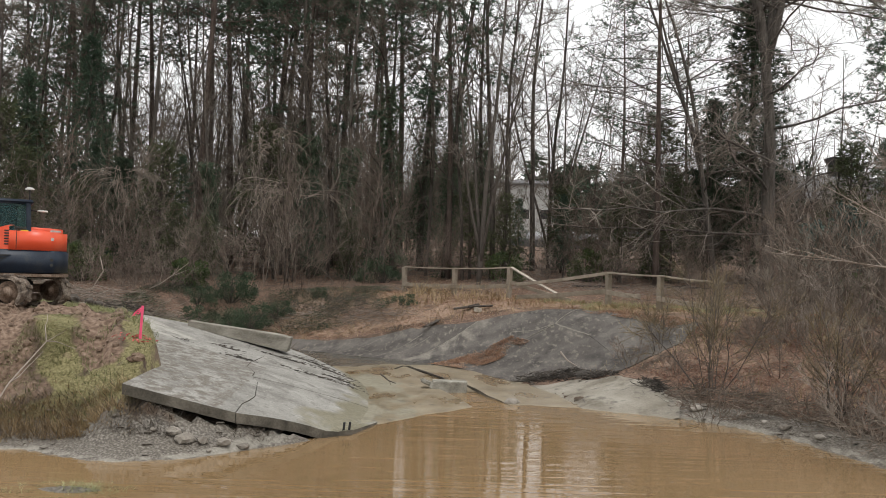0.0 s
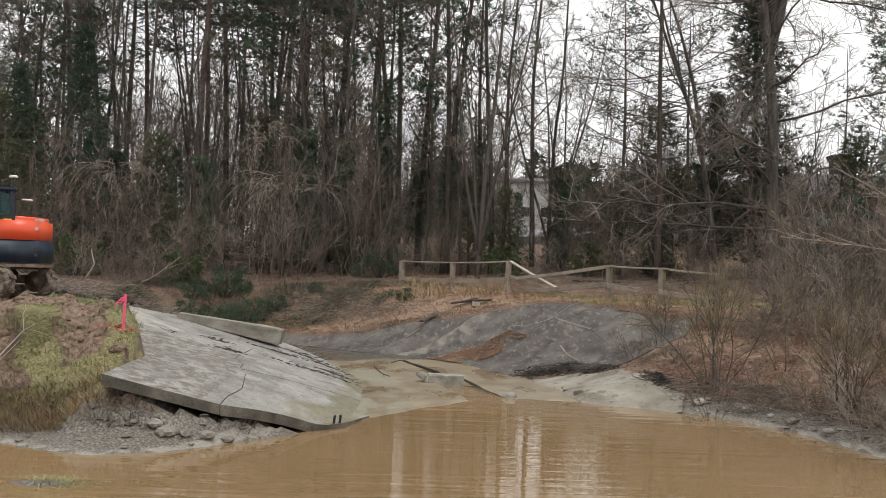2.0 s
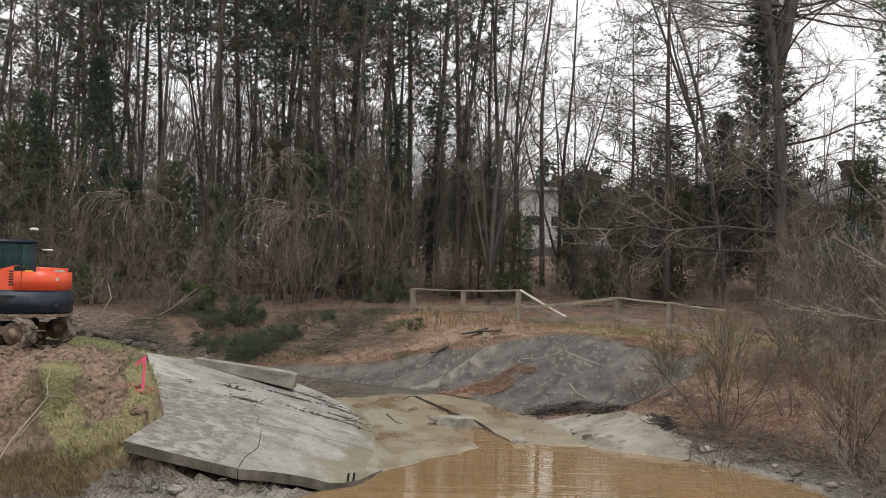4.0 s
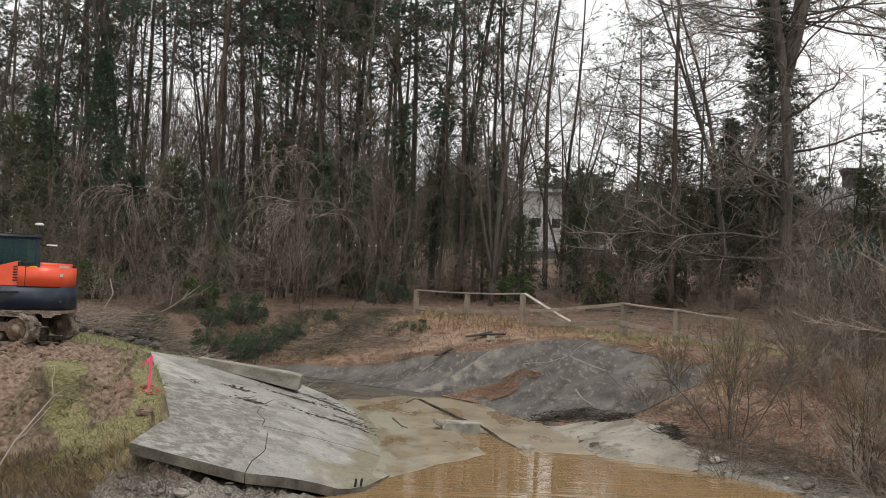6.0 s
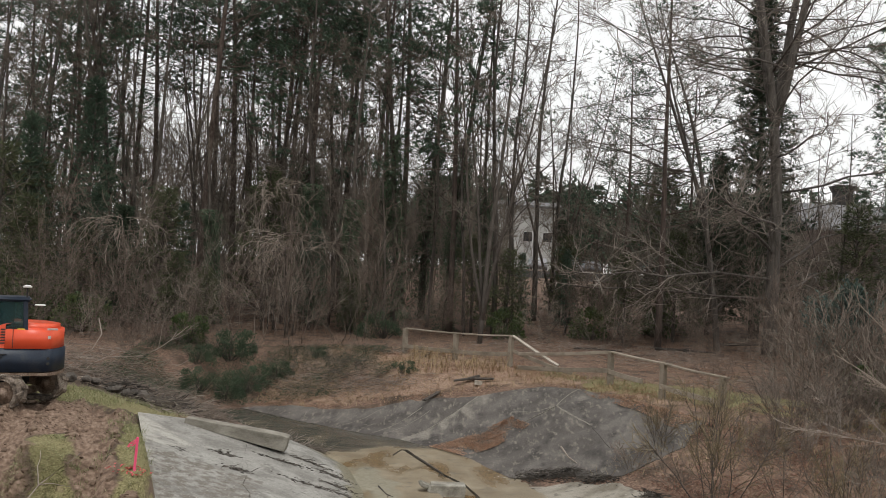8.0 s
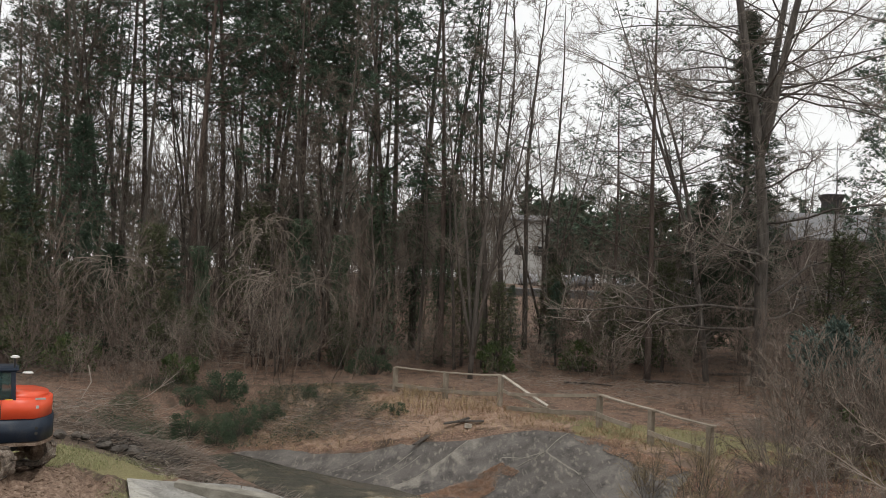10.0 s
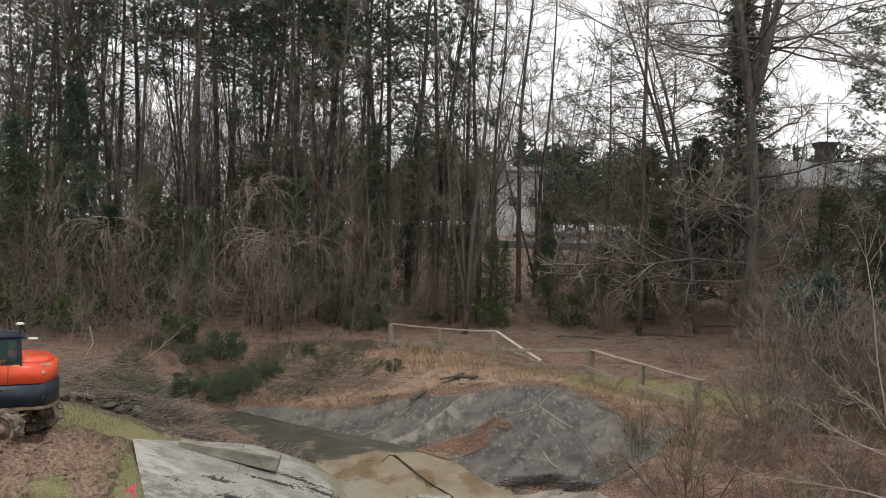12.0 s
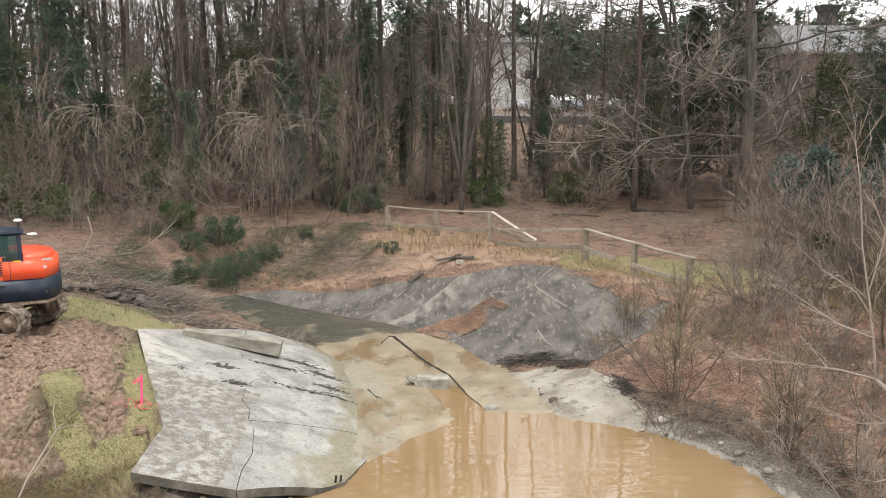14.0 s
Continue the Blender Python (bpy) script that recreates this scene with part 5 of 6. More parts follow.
T = "tall leafless hardwood with brown bark in winter woods"
BARE = [bare_tree(22, .16, .34, 20, 5.0, M_BARK, T), bare_tree(20, .13, .3, 18, 4.2, M_BARK, T, fork=1), bare_tree(24, .2, .42, 20, 5.5, M_GREYBARK, "tall leafless hardwood with grey bark", fork=1),
        bare_tree(17, .1, .25, 18, 3.6, M_BARK, T, lean=(.06, 0)), bare_tree(19, .12, .22, 18, 4.5, M_BARK, "slender many-stemmed leafless tree", fork=3), bare_tree(15, .085, .2, 16, 3.2, M_BARK, T, lean=(-.05, .03))]
IVIED = [bare_tree(21, .18, .4, 16, 4.2, M_BARK, "leafless hardwood wrapped in dark green ivy", ivy=9.5), bare_tree(18, .14, .4, 14, 3.6, M_BARK, "leafless hardwood wrapped in dark green ivy", ivy=7)]
PINES = [pine(27, .19, .46, 52, 4.2, "tall pine with a bare trunk and a dark high crown", dead=16), pine(23, .15, .34, 50, 3.4, "tall pine with a dark needle crown", lean=(.02, 0)), pine(28, .2, .5, 52, 4.4, "tall pine with a bare trunk and a dark high crown", lean=(-.02, .02), dead=18),
         pine(24, .13, .52, 36, 3.0, "slim pine with a high crown", ivy=0, dead=20)]
YOUNG = [pine(17, .15, .3, 34, 3.4, "young pine with sparse level branches", needles=4, size=.2, droop=.1), pine(14, .12, .2, 36, 2.6, "young pine with sparse level branches", needles=5, size=.2)]
CEDARS = [cedar(18, 3.0, "tall dense dark green cedar", 300, 9), cedar(11, 2.2, "dense dark green cedar tree", 170, 7), cedar(7, 1.7, "dark green young cedar tree", 110), cedar(13, 2.8, "loose grey-green conifer tree", 150, 5, M_NEEDLE, .12), cedar(6, 2.2, "loose dull green young conifer", 70, 4, M_DULLGREEN, .15, .03)]

pines = [(0, -12.05, 44.0, 10, 1.0), (1, -6.9, 45.2, 80, 1.0), (2, -10.5, 58, 200, 1.0), (3, -13.3, 59, 140, 1.1), (0, -11.6, 61, 250, 1.0), (1, -9.4, 57, 30, 1.05), (2, -7.0, 61.5, 300, 1.0),
         (3, -12.4, 56.5, 20, 1.0), (1, .3, 42.5, 160, 1.0), (0, -2.4, 50, 120, 1.0), (2, -22.5, 55, 60, 1.0), (1, -28, 63, 190, 1.0), (3, -17, 60, 280, 1.0), (0, -4.6, 55, 330, .95), (3, -8.2, 52, 220, 1.05), (0, -19, 54, 75, 1.0), (1, -24.5, 57, 40, 1.05),
         (2, -11.8, 50, 20, .96), (0, -13.8, 53, 130, .96), (2, -9.6, 50.5, 250, .95), (0, -6.0, 51, 10, .95), (2, -16.5, 51, 70, .9), (1, -3.4, 48.5, 200, .95), (1, -19.5, 47, 10, .9), (1, -33, 60, 20, 1.0), (1, -26, 50, 110, .95), (1, 22.5, 44, 20, .8), (3, 26, 50, 60, .9)]
plant(PINES, pines)
plant(YOUNG, [(0, 9.5, 40.0, 40, 1.05), (1, 8.6, 44, 220, 1.0), (0, -21, 50, 300, .9), (1, 13.6, 50, 10, 1.0), (1, 27, 58, 60, .65), (1, 33, 63, 160, .7)])
plant(CEDARS, [(0, 15.6, 45.5, 120, 1.02), (1, 13.4, 46, 120, .85), (3, -17.3, 43, 30, .9), (3, -19.5, 42, 190, .75), (2, -14.5, 41, 90, .8), (1, 21.8, 41, 80, 1.0), (2, 20.5, 38, 300, 1.0), (0, 25, 46, 20, .9),
               (1, 6.4, 50, 50, .5), (3, 29.5, 60, 60, .7), (3, 34.5, 64, 200, .75), (3, 31.5, 57, 120, .6), (3, 38, 68, 0, .8), (3, -16.2, 41.5, 60, .5), (3, -12.4, 42.6, 150, .45), (3, -20.6, 44, 10, .6), (3, -23.5, 43.5, 250, .55), (3, 3.6, 42.6, 90, .3), (3, 5.8, 43, 180, .32), (3, 8.3, 42.3, 20, .28), (3, -6.2, 41.8, 20, .4), (4, -13.3, 42, 0, 1.1), (4, -12, 40.4, 90, .6), (4, 2.9, 41.5, 40, .7), (4, 1.3, 42.4, 140, .8), (4, 8.2, 41.2, 210, .7), (4, 19, 42, 10, 1.2), (4, 6.2, 47, 300, .8), (4, -16.5, 41, 30, .8), (4, -18.6, 40, 130, 1.0), (4, -20.5, 41, 10, 1.4), (4, -10.6, 40.2, 70, .5), (4, -8.8, 44, 70, 1.3), (4, -19.4, 43, 130, 1.3), (4, 10.8, 42.5, 10, .9), (4, -4.2, 41.2, 60, .5), (4, 11.6, 48, 160, 1.5)])
bare = [(4, 1.6, 39.2, 0, 1.0), (1, 2.3, 42, 60, 1.0), (3, 2.9, 42.5, 120, 1.1), (0, 4.8, 48, 200, .95), (4, 5.9, 50, 250, 1.0), (5, 1.0, 41.5, 10, 1.0), (4, -15.2, 45.5, 40, 1.1), (2, -17.8, 48, 80, 1.0), (3, -14.4, 52, 10, 1.1),
        (0, -20, 47, 150, 1.0), (5, -11, 46, 200, 1.1), (1, -9, 48, 20, 1.0), (3, -4.6, 46, 300, 1.0), (5, -.8, 44, 130, 1.1), (2, -24, 52, 210, 1.0), (0, -27, 48, 250, .95), (1, -22, 44, 310, .9), (5, -19.5, 43.5, 70, 1.0),
        (3, 6.8, 53, 40, .8), (5, 11.2, 50, 60, .8), (5, 18.5, 49, 90, .75), (3, 20.2, 51, 170, .7), (5, 16.8, 47, 260, .7), (4, 19.2, 44, 220, .6), (0, -30, 56, 10, 1.0), (1, -35, 52, 100, 1.0), 
        (5, 12.6, 55, 60, .7), (3, 9.2, 56, 160, .7), (5, 15, 54, 0, .65), (4, 23, 55, 60, .6), (3, 29, 50, 30, .8), (5, 3.6, 46.5, 330, .9), (1, 7.6, 57, 280, .75), (5, -2.8, 43, 60, .9), (3, -7.8, 43.5, 240, .9), (5, -5.5, 43, 160, .95), (4, -21, 46, 100, 1.1), (4, -25, 47, 10, 1.1), (1, -18.5, 52, 60, 1.1), (4, -28, 52, 200, 1.1), (0, -23, 60, 100, 1.05), (4, -10, 50, 300, 1.1), (1, -6, 49, 20, 1.0), (4, -13, 49, 140, 1.0)]
plant(BARE, bare)
plant(IVIED, [(0, -2.4, 44.0, 0, 1.0), (1, -6.1, 43.5, 70, 1.0), (0, .1, 43.0, 160, .95), (1, -3.6, 46.4, 250, 1.0), (1, -10.9, 42.6, 20, .8), (0, -1.2, 47, 200, 1.15), (1, -7.6, 47.5, 310, 1.2), (0, -17, 46, 0, .8), (1, -4.4, 42.2, 130, .9), (0, 1.9, 44.6, 40, .8)])
for tree_x, tree_y, hh, rr, ln, fk, sd, lo in ((14.4, 40.0, 22, .33, (.03, 0), 3, 11, (.45, .58)), (12.3, 40.5, 16, .15, (-.1, -.04), 2, 12, (.3, .5))):
    RND.seed(sd)
    bare_tree(hh, rr, .12, 92 if sd == 11 else 46, 8.6, M_BIGBARK, "large spreading grey-barked hardwood with long bare limbs", M_GREYTWIG, ln, fk, 13, 9, group="large hardwoods", seat=pose(tree_x, tree_y, ground_at(tree_x, tree_y)), split=True, low=lo, rise=(-.45, .5), skew=1.5)
RND.seed(21)

TH = [thicket(7.5, 8, 3.4, M_TWIG, "dense leafless brush and saplings at the wood's edge", .16, 13, 6, .014, lift=.01), thicket(6, 8, 3.4, M_REDTWIG, "reddish leafless brush and vines", .24, 13, 6, .012, lift=-.01), thicket(10, 6, 3.2, M_TWIG, "tall thin leafless saplings", .1, 15, 6, .017),
      thicket(2.6, 12, 2.8, M_REDTWIG, "low tangled leafless brush", .22, 8, 4, .008), thicket(8.5, 6, 3.0, M_REDTWIG, "slender reddish leafless saplings", .13, 14, 6, .014), thicket(6.5, 5, 3.4, M_PALETWIG, "pale arching vines and saplings", .3, 9, 5, .011, lift=-.02),
      thicket(1.6, 10, 2.4, M_TWIG, "low brown dead brambles", .34, 6, 3, .008, lift=-.03)]
spots = []
for k in range(48):
    x = -32 + 46 * RND.random()
    y = 41.0 + max(0, -9 - x) * .12 + 13 * RND.random() ** 1.2
    spots.append((RND.choice((0, 0, 1, 2, 2, 4, 4)), x, y, RND.uniform(0, 360), RND.uniform(.7, 1.15)))
for k in range(24):
    spots.append((RND.choice((0, 1, 2, 4)), RND.uniform(6, 28), RND.uniform(43, 54), RND.uniform(0, 360), RND.uniform(.45, .75)))
for k in range(15):
    x = RND.uniform(-19, -3)
    spots.append((RND.choice((0, 1, 4, 4, 5)), x, 39.6 + max(0, -8 - x) * .1 + RND.uniform(-1, 1.5), RND.uniform(0, 360), RND.uniform(.6, 1.0)))
for k in range(46):
    x = RND.uniform(-18, -3)
    spots.append((RND.choice((3, 6, 6)), x, RND.uniform(33.5, 38.8) + max(0, -8 - x) * .1, RND.uniform(0, 360), RND.uniform(.4, .85)))
for k in range(8):
    x = RND.uniform(-20, -3)
    spots.append((3, x, RND.uniform(39.5, 45), RND.uniform(0, 360), RND.uniform(.8, 1.4)))
for k in range(16):
    x = RND.uniform(-18, -9)
    spots.append((RND.choice((3, 4, 5)), x, RND.uniform(36.5, 39), RND.uniform(0, 360), RND.uniform(.35, .6)))
for x, y, sc in ((13.2, 38.4, .7), (14.6, 37.6, .6), (11.5, 38.6, .6), (15.8, 38.5, .7), (13.8, 36.6, .5), (16.6, 37.4, .6)):
    spots.append((RND.choice((1, 4)), x, y, RND.uniform(0, 360), sc))
for k in range(20):
    spots.append((RND.choice((3, 3, 6)), RND.uniform(9.5, 20), RND.uniform(25, 39), RND.uniform(0, 360), RND.uniform(.5, .9)))
for k in range(40):
    spots.append((RND.choice((3, 6, 6, 1)), RND.uniform(-2, 13), RND.uniform(38.5, 45), RND.uniform(0, 360), RND.uniform(.35, .7)))
for k in range(16):
    spots.append((2, RND.uniform(-13, 0), RND.uniform(49, 60), RND.uniform(0, 360), RND.uniform(1.1, 1.45)))
for k in range(18):
    spots.append((RND.choice((0, 2, 4)), RND.uniform(16, 31), RND.uniform(43, 54), RND.uniform(0, 360), RND.uniform(.7, .95)))
for k in range(13):
    spots.append((5, RND.uniform(-20, -3), RND.uniform(38.6, 41), RND.uniform(0, 360), RND.uniform(.5, 1.0)))
for k in range(9):
    spots.append((2, RND.uniform(7, 20), RND.uniform(42.5, 49), RND.uniform(0, 360), RND.uniform(.6, .9)))
for k in range(7):
    spots.append((5, RND.uniform(3, 15), RND.uniform(39, 43), RND.uniform(0, 360), RND.uniform(.4, .7)))
plant(TH, spots)


def weeping_vines(x, y, h, wide, label):
    """A bent sapling under an umbrella of hanging vine stems."""
    bush = thing("vine_tangle", pose(x, y, ground_at(x, y) - .05), label, "vine", "hanging vines")
    st, tw = Tubes(), Tubes()
    for k in range(4):
        st.tube(crooked(Vector((RND.uniform(-.3, .3), RND.uniform(-.3, .3), 0)), Z_UP + rvec(.12), h * RND.uniform(.85, 1), 8, .08, .03), .035, .018, 5)
    st.make("stem", M_BARK, bush, "thin bent stems", True)
    for k in range(30):
        a = RND.uniform(0, 6.28)
        p = Vector((math.cos(a), math.sin(a), 0)) * (RND.random() * wide * .25) + Z_UP * (h * RND.uniform(.82, 1))
        d = outward(a, RND.uniform(-.1, .7))
        pts, q = [p], p
        reach = wide * RND.uniform(.3, .6)
        for j in range(7):
            d = (d + Z_UP * -.16 * (1 + .25 * j) + rvec(.22)).normalized()
            q = q + d * (reach / 5)
            pts.append(q)
        tw.tube(pts, .016, .006, 3)
        for j in range(14):
            p2, d2 = along(pts, RND.uniform(.1, 1))
            tw.twig(crooked(p2, d2 + rvec(1.0) - Z_UP * .3, reach * RND.uniform(.15, .4), 2, .35, -.08), .009)
    tagged(tw.make("crown", M_PALETWIG, bush, "pale hanging vine stems"), kind="stuff")


RND.seed(61)
weeping_vines(-6.9, 40.2, 4.6, 4.2, "pale grey tangle of vines hanging like an umbrella")
weeping_vines(-8.0, 41.4, 7.0, 2.6, "pale grey tangle of vines hanging from a sapling")
weeping_vines(-14.6, 40.6, 5.0, 3.0, "pale grey tangle of vines hanging from a sapling")


def vase_shrub(h, stems, lean, stem_mat, twig_mat, label, branches=7, twigs=7, r=.016):
    """Stems that fan out of one base, forking into fine upright twigs."""
    bush = thing("shrub", Matrix(), label, "shrub", "bank shrubs")
    st, tw = Tubes(), Tubes()
    for k in range(stems):
        a = k * 2.4 + RND.uniform(-.4, .4)
        out = lean * RND.uniform(.2, 1.0)
        s_ = crooked(Vector((math.cos(a), math.sin(a), -1.2)) * .09, Z_UP + outward(a, 0) * out, h * RND.uniform(.65, 1.05), 8, .2, .03)
        st.tube(s_, r * RND.uniform(.6, 1.2), r * .28, 4)
        for b in range(branches):
            t = RND.uniform(.2, .95)
            p, d = along(s_, t)
            q = crooked(p, d + rvec(.75) + outward(a, 0) * .25, h * RND.uniform(.2, .42) * (1.15 - .6 * t), 4, .16, .05)
            st.tube(q, r * .42, r * .18, 3)
            for j in range(twigs):
                p2, d2 = along(q, RND.uniform(.15, 1))
                tw.twig(crooked(p2, d2 + rvec(.9) + Z_UP * .15, h * RND.uniform(.07, .19), 2, .25, .03), .0068)
    tagged(st.make("stem", stem_mat, bush, "forking bare stems", True), kind="stuff")
    tagged(tw.make("crown", twig_mat, bush, "fine bare twigs"), kind="stuff")
    return bush


SH = [vase_shrub(3.2, 9, 1.0, M_BARK, M_OLIVETWIG, "vase-shaped leafless shrub with tan twigs on the bank", 8, 8, .018), vase_shrub(2.4, 9, .8, M_TWIG, M_REDTWIG, "reddish-brown leafless shrub on the leafy bank"),
      vase_shrub(2.8, 8, 1.0, M_REDTWIG, M_TWIG, "spreading brown leafless shrub on the bank"), vase_shrub(1.3, 11, 1.2, M_TWIG, M_REDTWIG, "low brown leafless scrub on the bank", 6, 6, .01), vase_shrub(2.0, 8, 1.1, M_GREYTWIG, M_PALETWIG, "pale grey leafless shrub on the bank", 7, 6, .012)]
spots = [(3, 5.6, 18.6, 20, 1.0), (0, 6.05, 19.9, 140, 1.0), (0, 5.6, 23.2, 60, .6), (2, 7.6, 20.2, 200, .8), (0, 7.6, 17.2, 250, .8), (1, 8.2, 18.0, 40, .9), (2, 8.3, 15.6, 190, .9), (4, 7.9, 14.6, 30, .9), (4, 7.3, 15.9, 130, .75), (1, 8.9, 14.6, 300, .9),
         (2, 9.5, 17.5, 70, 1.0), (0, 10.2, 15.5, 250, .9), (3, 4.9, 22.9, 0, .8), (3, 5.6, 21.4, 90, .7), (3, 6.6, 18.4, 130, .8), (3, 7.1, 17.3, 10, .9), (3, 7.7, 16.2, 70, .9), (3, 8.2, 14.0, 70, .9), (0, 7.0, 23.2, 0, .6)]
for k in range(44):
    u, v = RND.random(), RND.random()
    x, y = 6.6 + 8.5 * u, 23.6 - 9.0 * u + v * (1.6 + 10 * u)
    if line_distance(np.array(x), np.array(y), SHORE_RIGHT) < 1.1 or (x < 8.8 and y > 23.2):
        continue
    spots.append((RND.choice((0, 1, 1, 2, 2, 3, 3, 4)), x, y, RND.uniform(0, 360), RND.uniform(.6, 1.0)))
for k in range(18):
    x, y = RND.uniform(11, 18), RND.uniform(22, 30)
    spots.append((RND.choice((1, 1, 4, 2)), x, y, RND.uniform(0, 360), RND.uniform(1.0, 1.55)))
plant(SH, spots)

HOLLY = [leafy(4.0, 2.2, 4600, M_HOLLY, "dark bluish-green evergreen holly bush", .17), leafy(1.5, 1.0, 1500, M_GREENLEAF, "low yellow-green evergreen shrub", .12), leafy(1.1, 1.0, 2600, M_IVY, "ivy-covered stump on the bank", .06)]
plant(HOLLY, [(0, 15.8, 33.5, 0, 1.0), (0, 18.2, 34.5, 120, 1.1), (0, 20.5, 33, 40, .9), (1, 12.8, 27, 0, .9), (2, -8.5, 36.4, 0, 1.25), (2, -7.3, 34.4, 90, 1.0), (2, -7.9, 33.5, 10, .9), (2, -8.9, 33.4, 200, .9), (2, -1.35, 33.5, 60, .5), (2, -9.6, 35.6, 20, .8), (2, -6.4, 35.4, 60, .7), (1, -14.5, 44, 20, 2.2), (1, -12.8, 43, 200, 1.8),
              (2, -2.6, 40.0, 120, 1.2), (2, -5.0, 36.5, 10, .5), (1, -10.5, 37.5, 100, .9), (1, -18, 39.5, 30, 1.6), (1, -15.4, 38.6, 130, 1.2), (1, -20.5, 40.5, 230, 1.8), (1, 2.8, 41, 330, 1.0), (1, 6.8, 41.6, 130, 1.1), (1, 8.9, 52, 0, 1.3), (1, 10.4, 44, 90, 1.0)])


def scatter(name, n, place, make, mat, label, category):
    tb = Tubes()
    for _ in range(n):
        p = place()
        if p:
            make(tb, *p)
    return tagged(tb.make(name, mat), label, category, kind="stuff")


def flat_leaf(tb, x, y, z):
    a = RND.uniform(0, 6.28)
    d = Vector((math.cos(a), math.sin(a), RND.uniform(-.1, .3))).normalized()
    s = Vector((-math.sin(a), math.cos(a), RND.uniform(-.3, .3))).normalized()
    k = RND.uniform(.035, .062)
    tb.leaf(Vector((x, y, z + .015)), d, s, k, k * .65)


def blade(h, w, lean=.7):
    def make(tb, x, y, z):
        a = RND.uniform(0, 6.28)
        d = Vector((math.cos(a) * lean, math.sin(a) * lean, 1)).normalized()
        tb.needle(Vector((x, y, z - .02)), d, Vector((-math.sin(a), math.cos(a), 0)), h * RND.uniform(.4, 1.3), w)
    return make


def in_poly(poly, fn=ground_at, thin=None):
    xs, ys = [p[0] for p in poly], [p[1] for p in poly]

    def pick():
        x, y = RND.uniform(min(xs), max(xs)), RND.uniform(min(ys), max(ys))
        if not inside(np.array(x), np.array(y), poly) or (thin and noise.noise(Vector((x * thin, y * thin, 3))) < RND.uniform(-.45, .25)):
            return None
        return x, y, fn(x, y)
    return pick


scatter("leaf_litter", 80000, in_poly(crest, thin=.7), flat_leaf, M_LEAF, "fallen orange-brown leaves on the mound", "leaf litter")
scatter("leaf_litter", 130000, in_poly(right_bank, thin=.5), flat_leaf, M_REDLEAF, "fallen red-brown leaves on the bank", "leaf litter")
scatter("leaf_litter", 15000, in_poly([(-.3, 27.6), (.9, 28.4), (2.3, 28.8), (2.8, 28.0), (1.8, 27.2), (.75, 26.5)], lambda x, y: float(apron_height(x, y)) + .02, thin=1.6), flat_leaf, M_LEAF, "drift of orange leaves in a hollow of the apron", "leaf litter")
scatter("leaf_litter", 22000, in_poly([(4.5, 29.7), (5.4, 28.2), (6.2, 26.4), (7.1, 24.6), (6.2, 24.2), (5.6, 26.3), (4.7, 28.4)], lambda x, y: float(apron_height(x, y)) + .02, thin=.9), flat_leaf, M_LEAF, "fallen leaves blown over the apron", "leaf litter")
scatter("leaf_litter", 9000, in_poly([(-1, 37), (3, 35), (8, 28.5), (13, 26), (17, 33), (14, 44), (-2, 44)], thin=.5), lambda tb, x, y, z: (flat_leaf(tb, x, y, z + .02), flat_leaf(tb, x + .09, y + .05, z + .02)), M_LEAF, "leaf litter behind the fence", "leaf litter")
scatter("leaf_litter", 12000, in_poly([(-30, 37), (-8, 36), (0, 37.5), (3, 35.5), (8, 29), (14, 27), (26, 36), (26, 60), (-30, 60)], thin=.3), lambda tb, x, y, z: (flat_leaf(tb, x, y, z + .02), flat_leaf(tb, x + .05, y + .08, z + .03)), M_LEAF, "leaf litter on the woodland floor", "leaf litter")
scatter("leaf_litter", 52000, in_poly([(-30, 36), (-8, 33.6), (-3, 34), (3, 33.5), (8, 28), (14, 26.5), (26, 34), (26, 56), (-30, 56)], thin=.35), lambda tb, x, y, z: (flat_leaf(tb, x, y, z + .02), flat_leaf(tb, x + .15, y + .1, z + .02)), M_DARKLEAF, "old red-brown leaves under the trees", "leaf litter")
scatter("dry_grass", 20000, in_poly(crest, thin=.8), blade(.26, .02, 1.0), M_STRAW, "dry tan grass on the mound", "dry grass")
scatter("dry_grass", 900, in_poly([(-1.6, 33), (2.9, 32.6), (2.9, 34.4), (-1.2, 36)], thin=.9), blade(.8, .02), M_STRAW, "tall dry grass by the fence", "dry grass")
scatter("dry_grass", 7000, in_poly(right_bank, thin=.6), blade(.35, .016), M_STRAW, "dry grass among the bank shrubs", "dry grass")
scatter("dead_roots", 24000, in_poly([(-14, 13.8), (-6.4, 14.3), (-4.9, 14.0), (-3.4, 14.4), (-2.6, 15.0), (-3, 15.1), (-4.6, 14.8), (-5.1, 15.3), (-8, 15.3), (-14, 15)], thin=1.2), blade(.26, .012, 1.5), M_TWIG, "brown roots and dead grass under the bank's edge", "dead grass")
scatter("dry_grass", 14000, in_poly([(-14, 13.8), (-6.4, 14.3), (-4.9, 14.0), (-4.6, 14.5), (-5.1, 15.2), (-8, 15.2), (-14, 15)], thin=.9), blade(.24, .014, 1.5), M_STRAW, "brown dead grass hanging on the bank", "dry grass")
scatter("dead_plants", 5200, in_poly([(-6.2, 11.3), (-5.4, 11.0), (-4, 11.0), (-3.2, 11.4), (-4, 12), (-5.6, 12)], lambda x, y: ground_at(x, y), thin=1.0), lambda tb, x, y, z: blade(.16, .014, 1.6)(tb, x, y, max(z, -.03)) if z > -.12 else None, M_GRASS, "dead water plants on a mud bar in the pond", "dead plants")
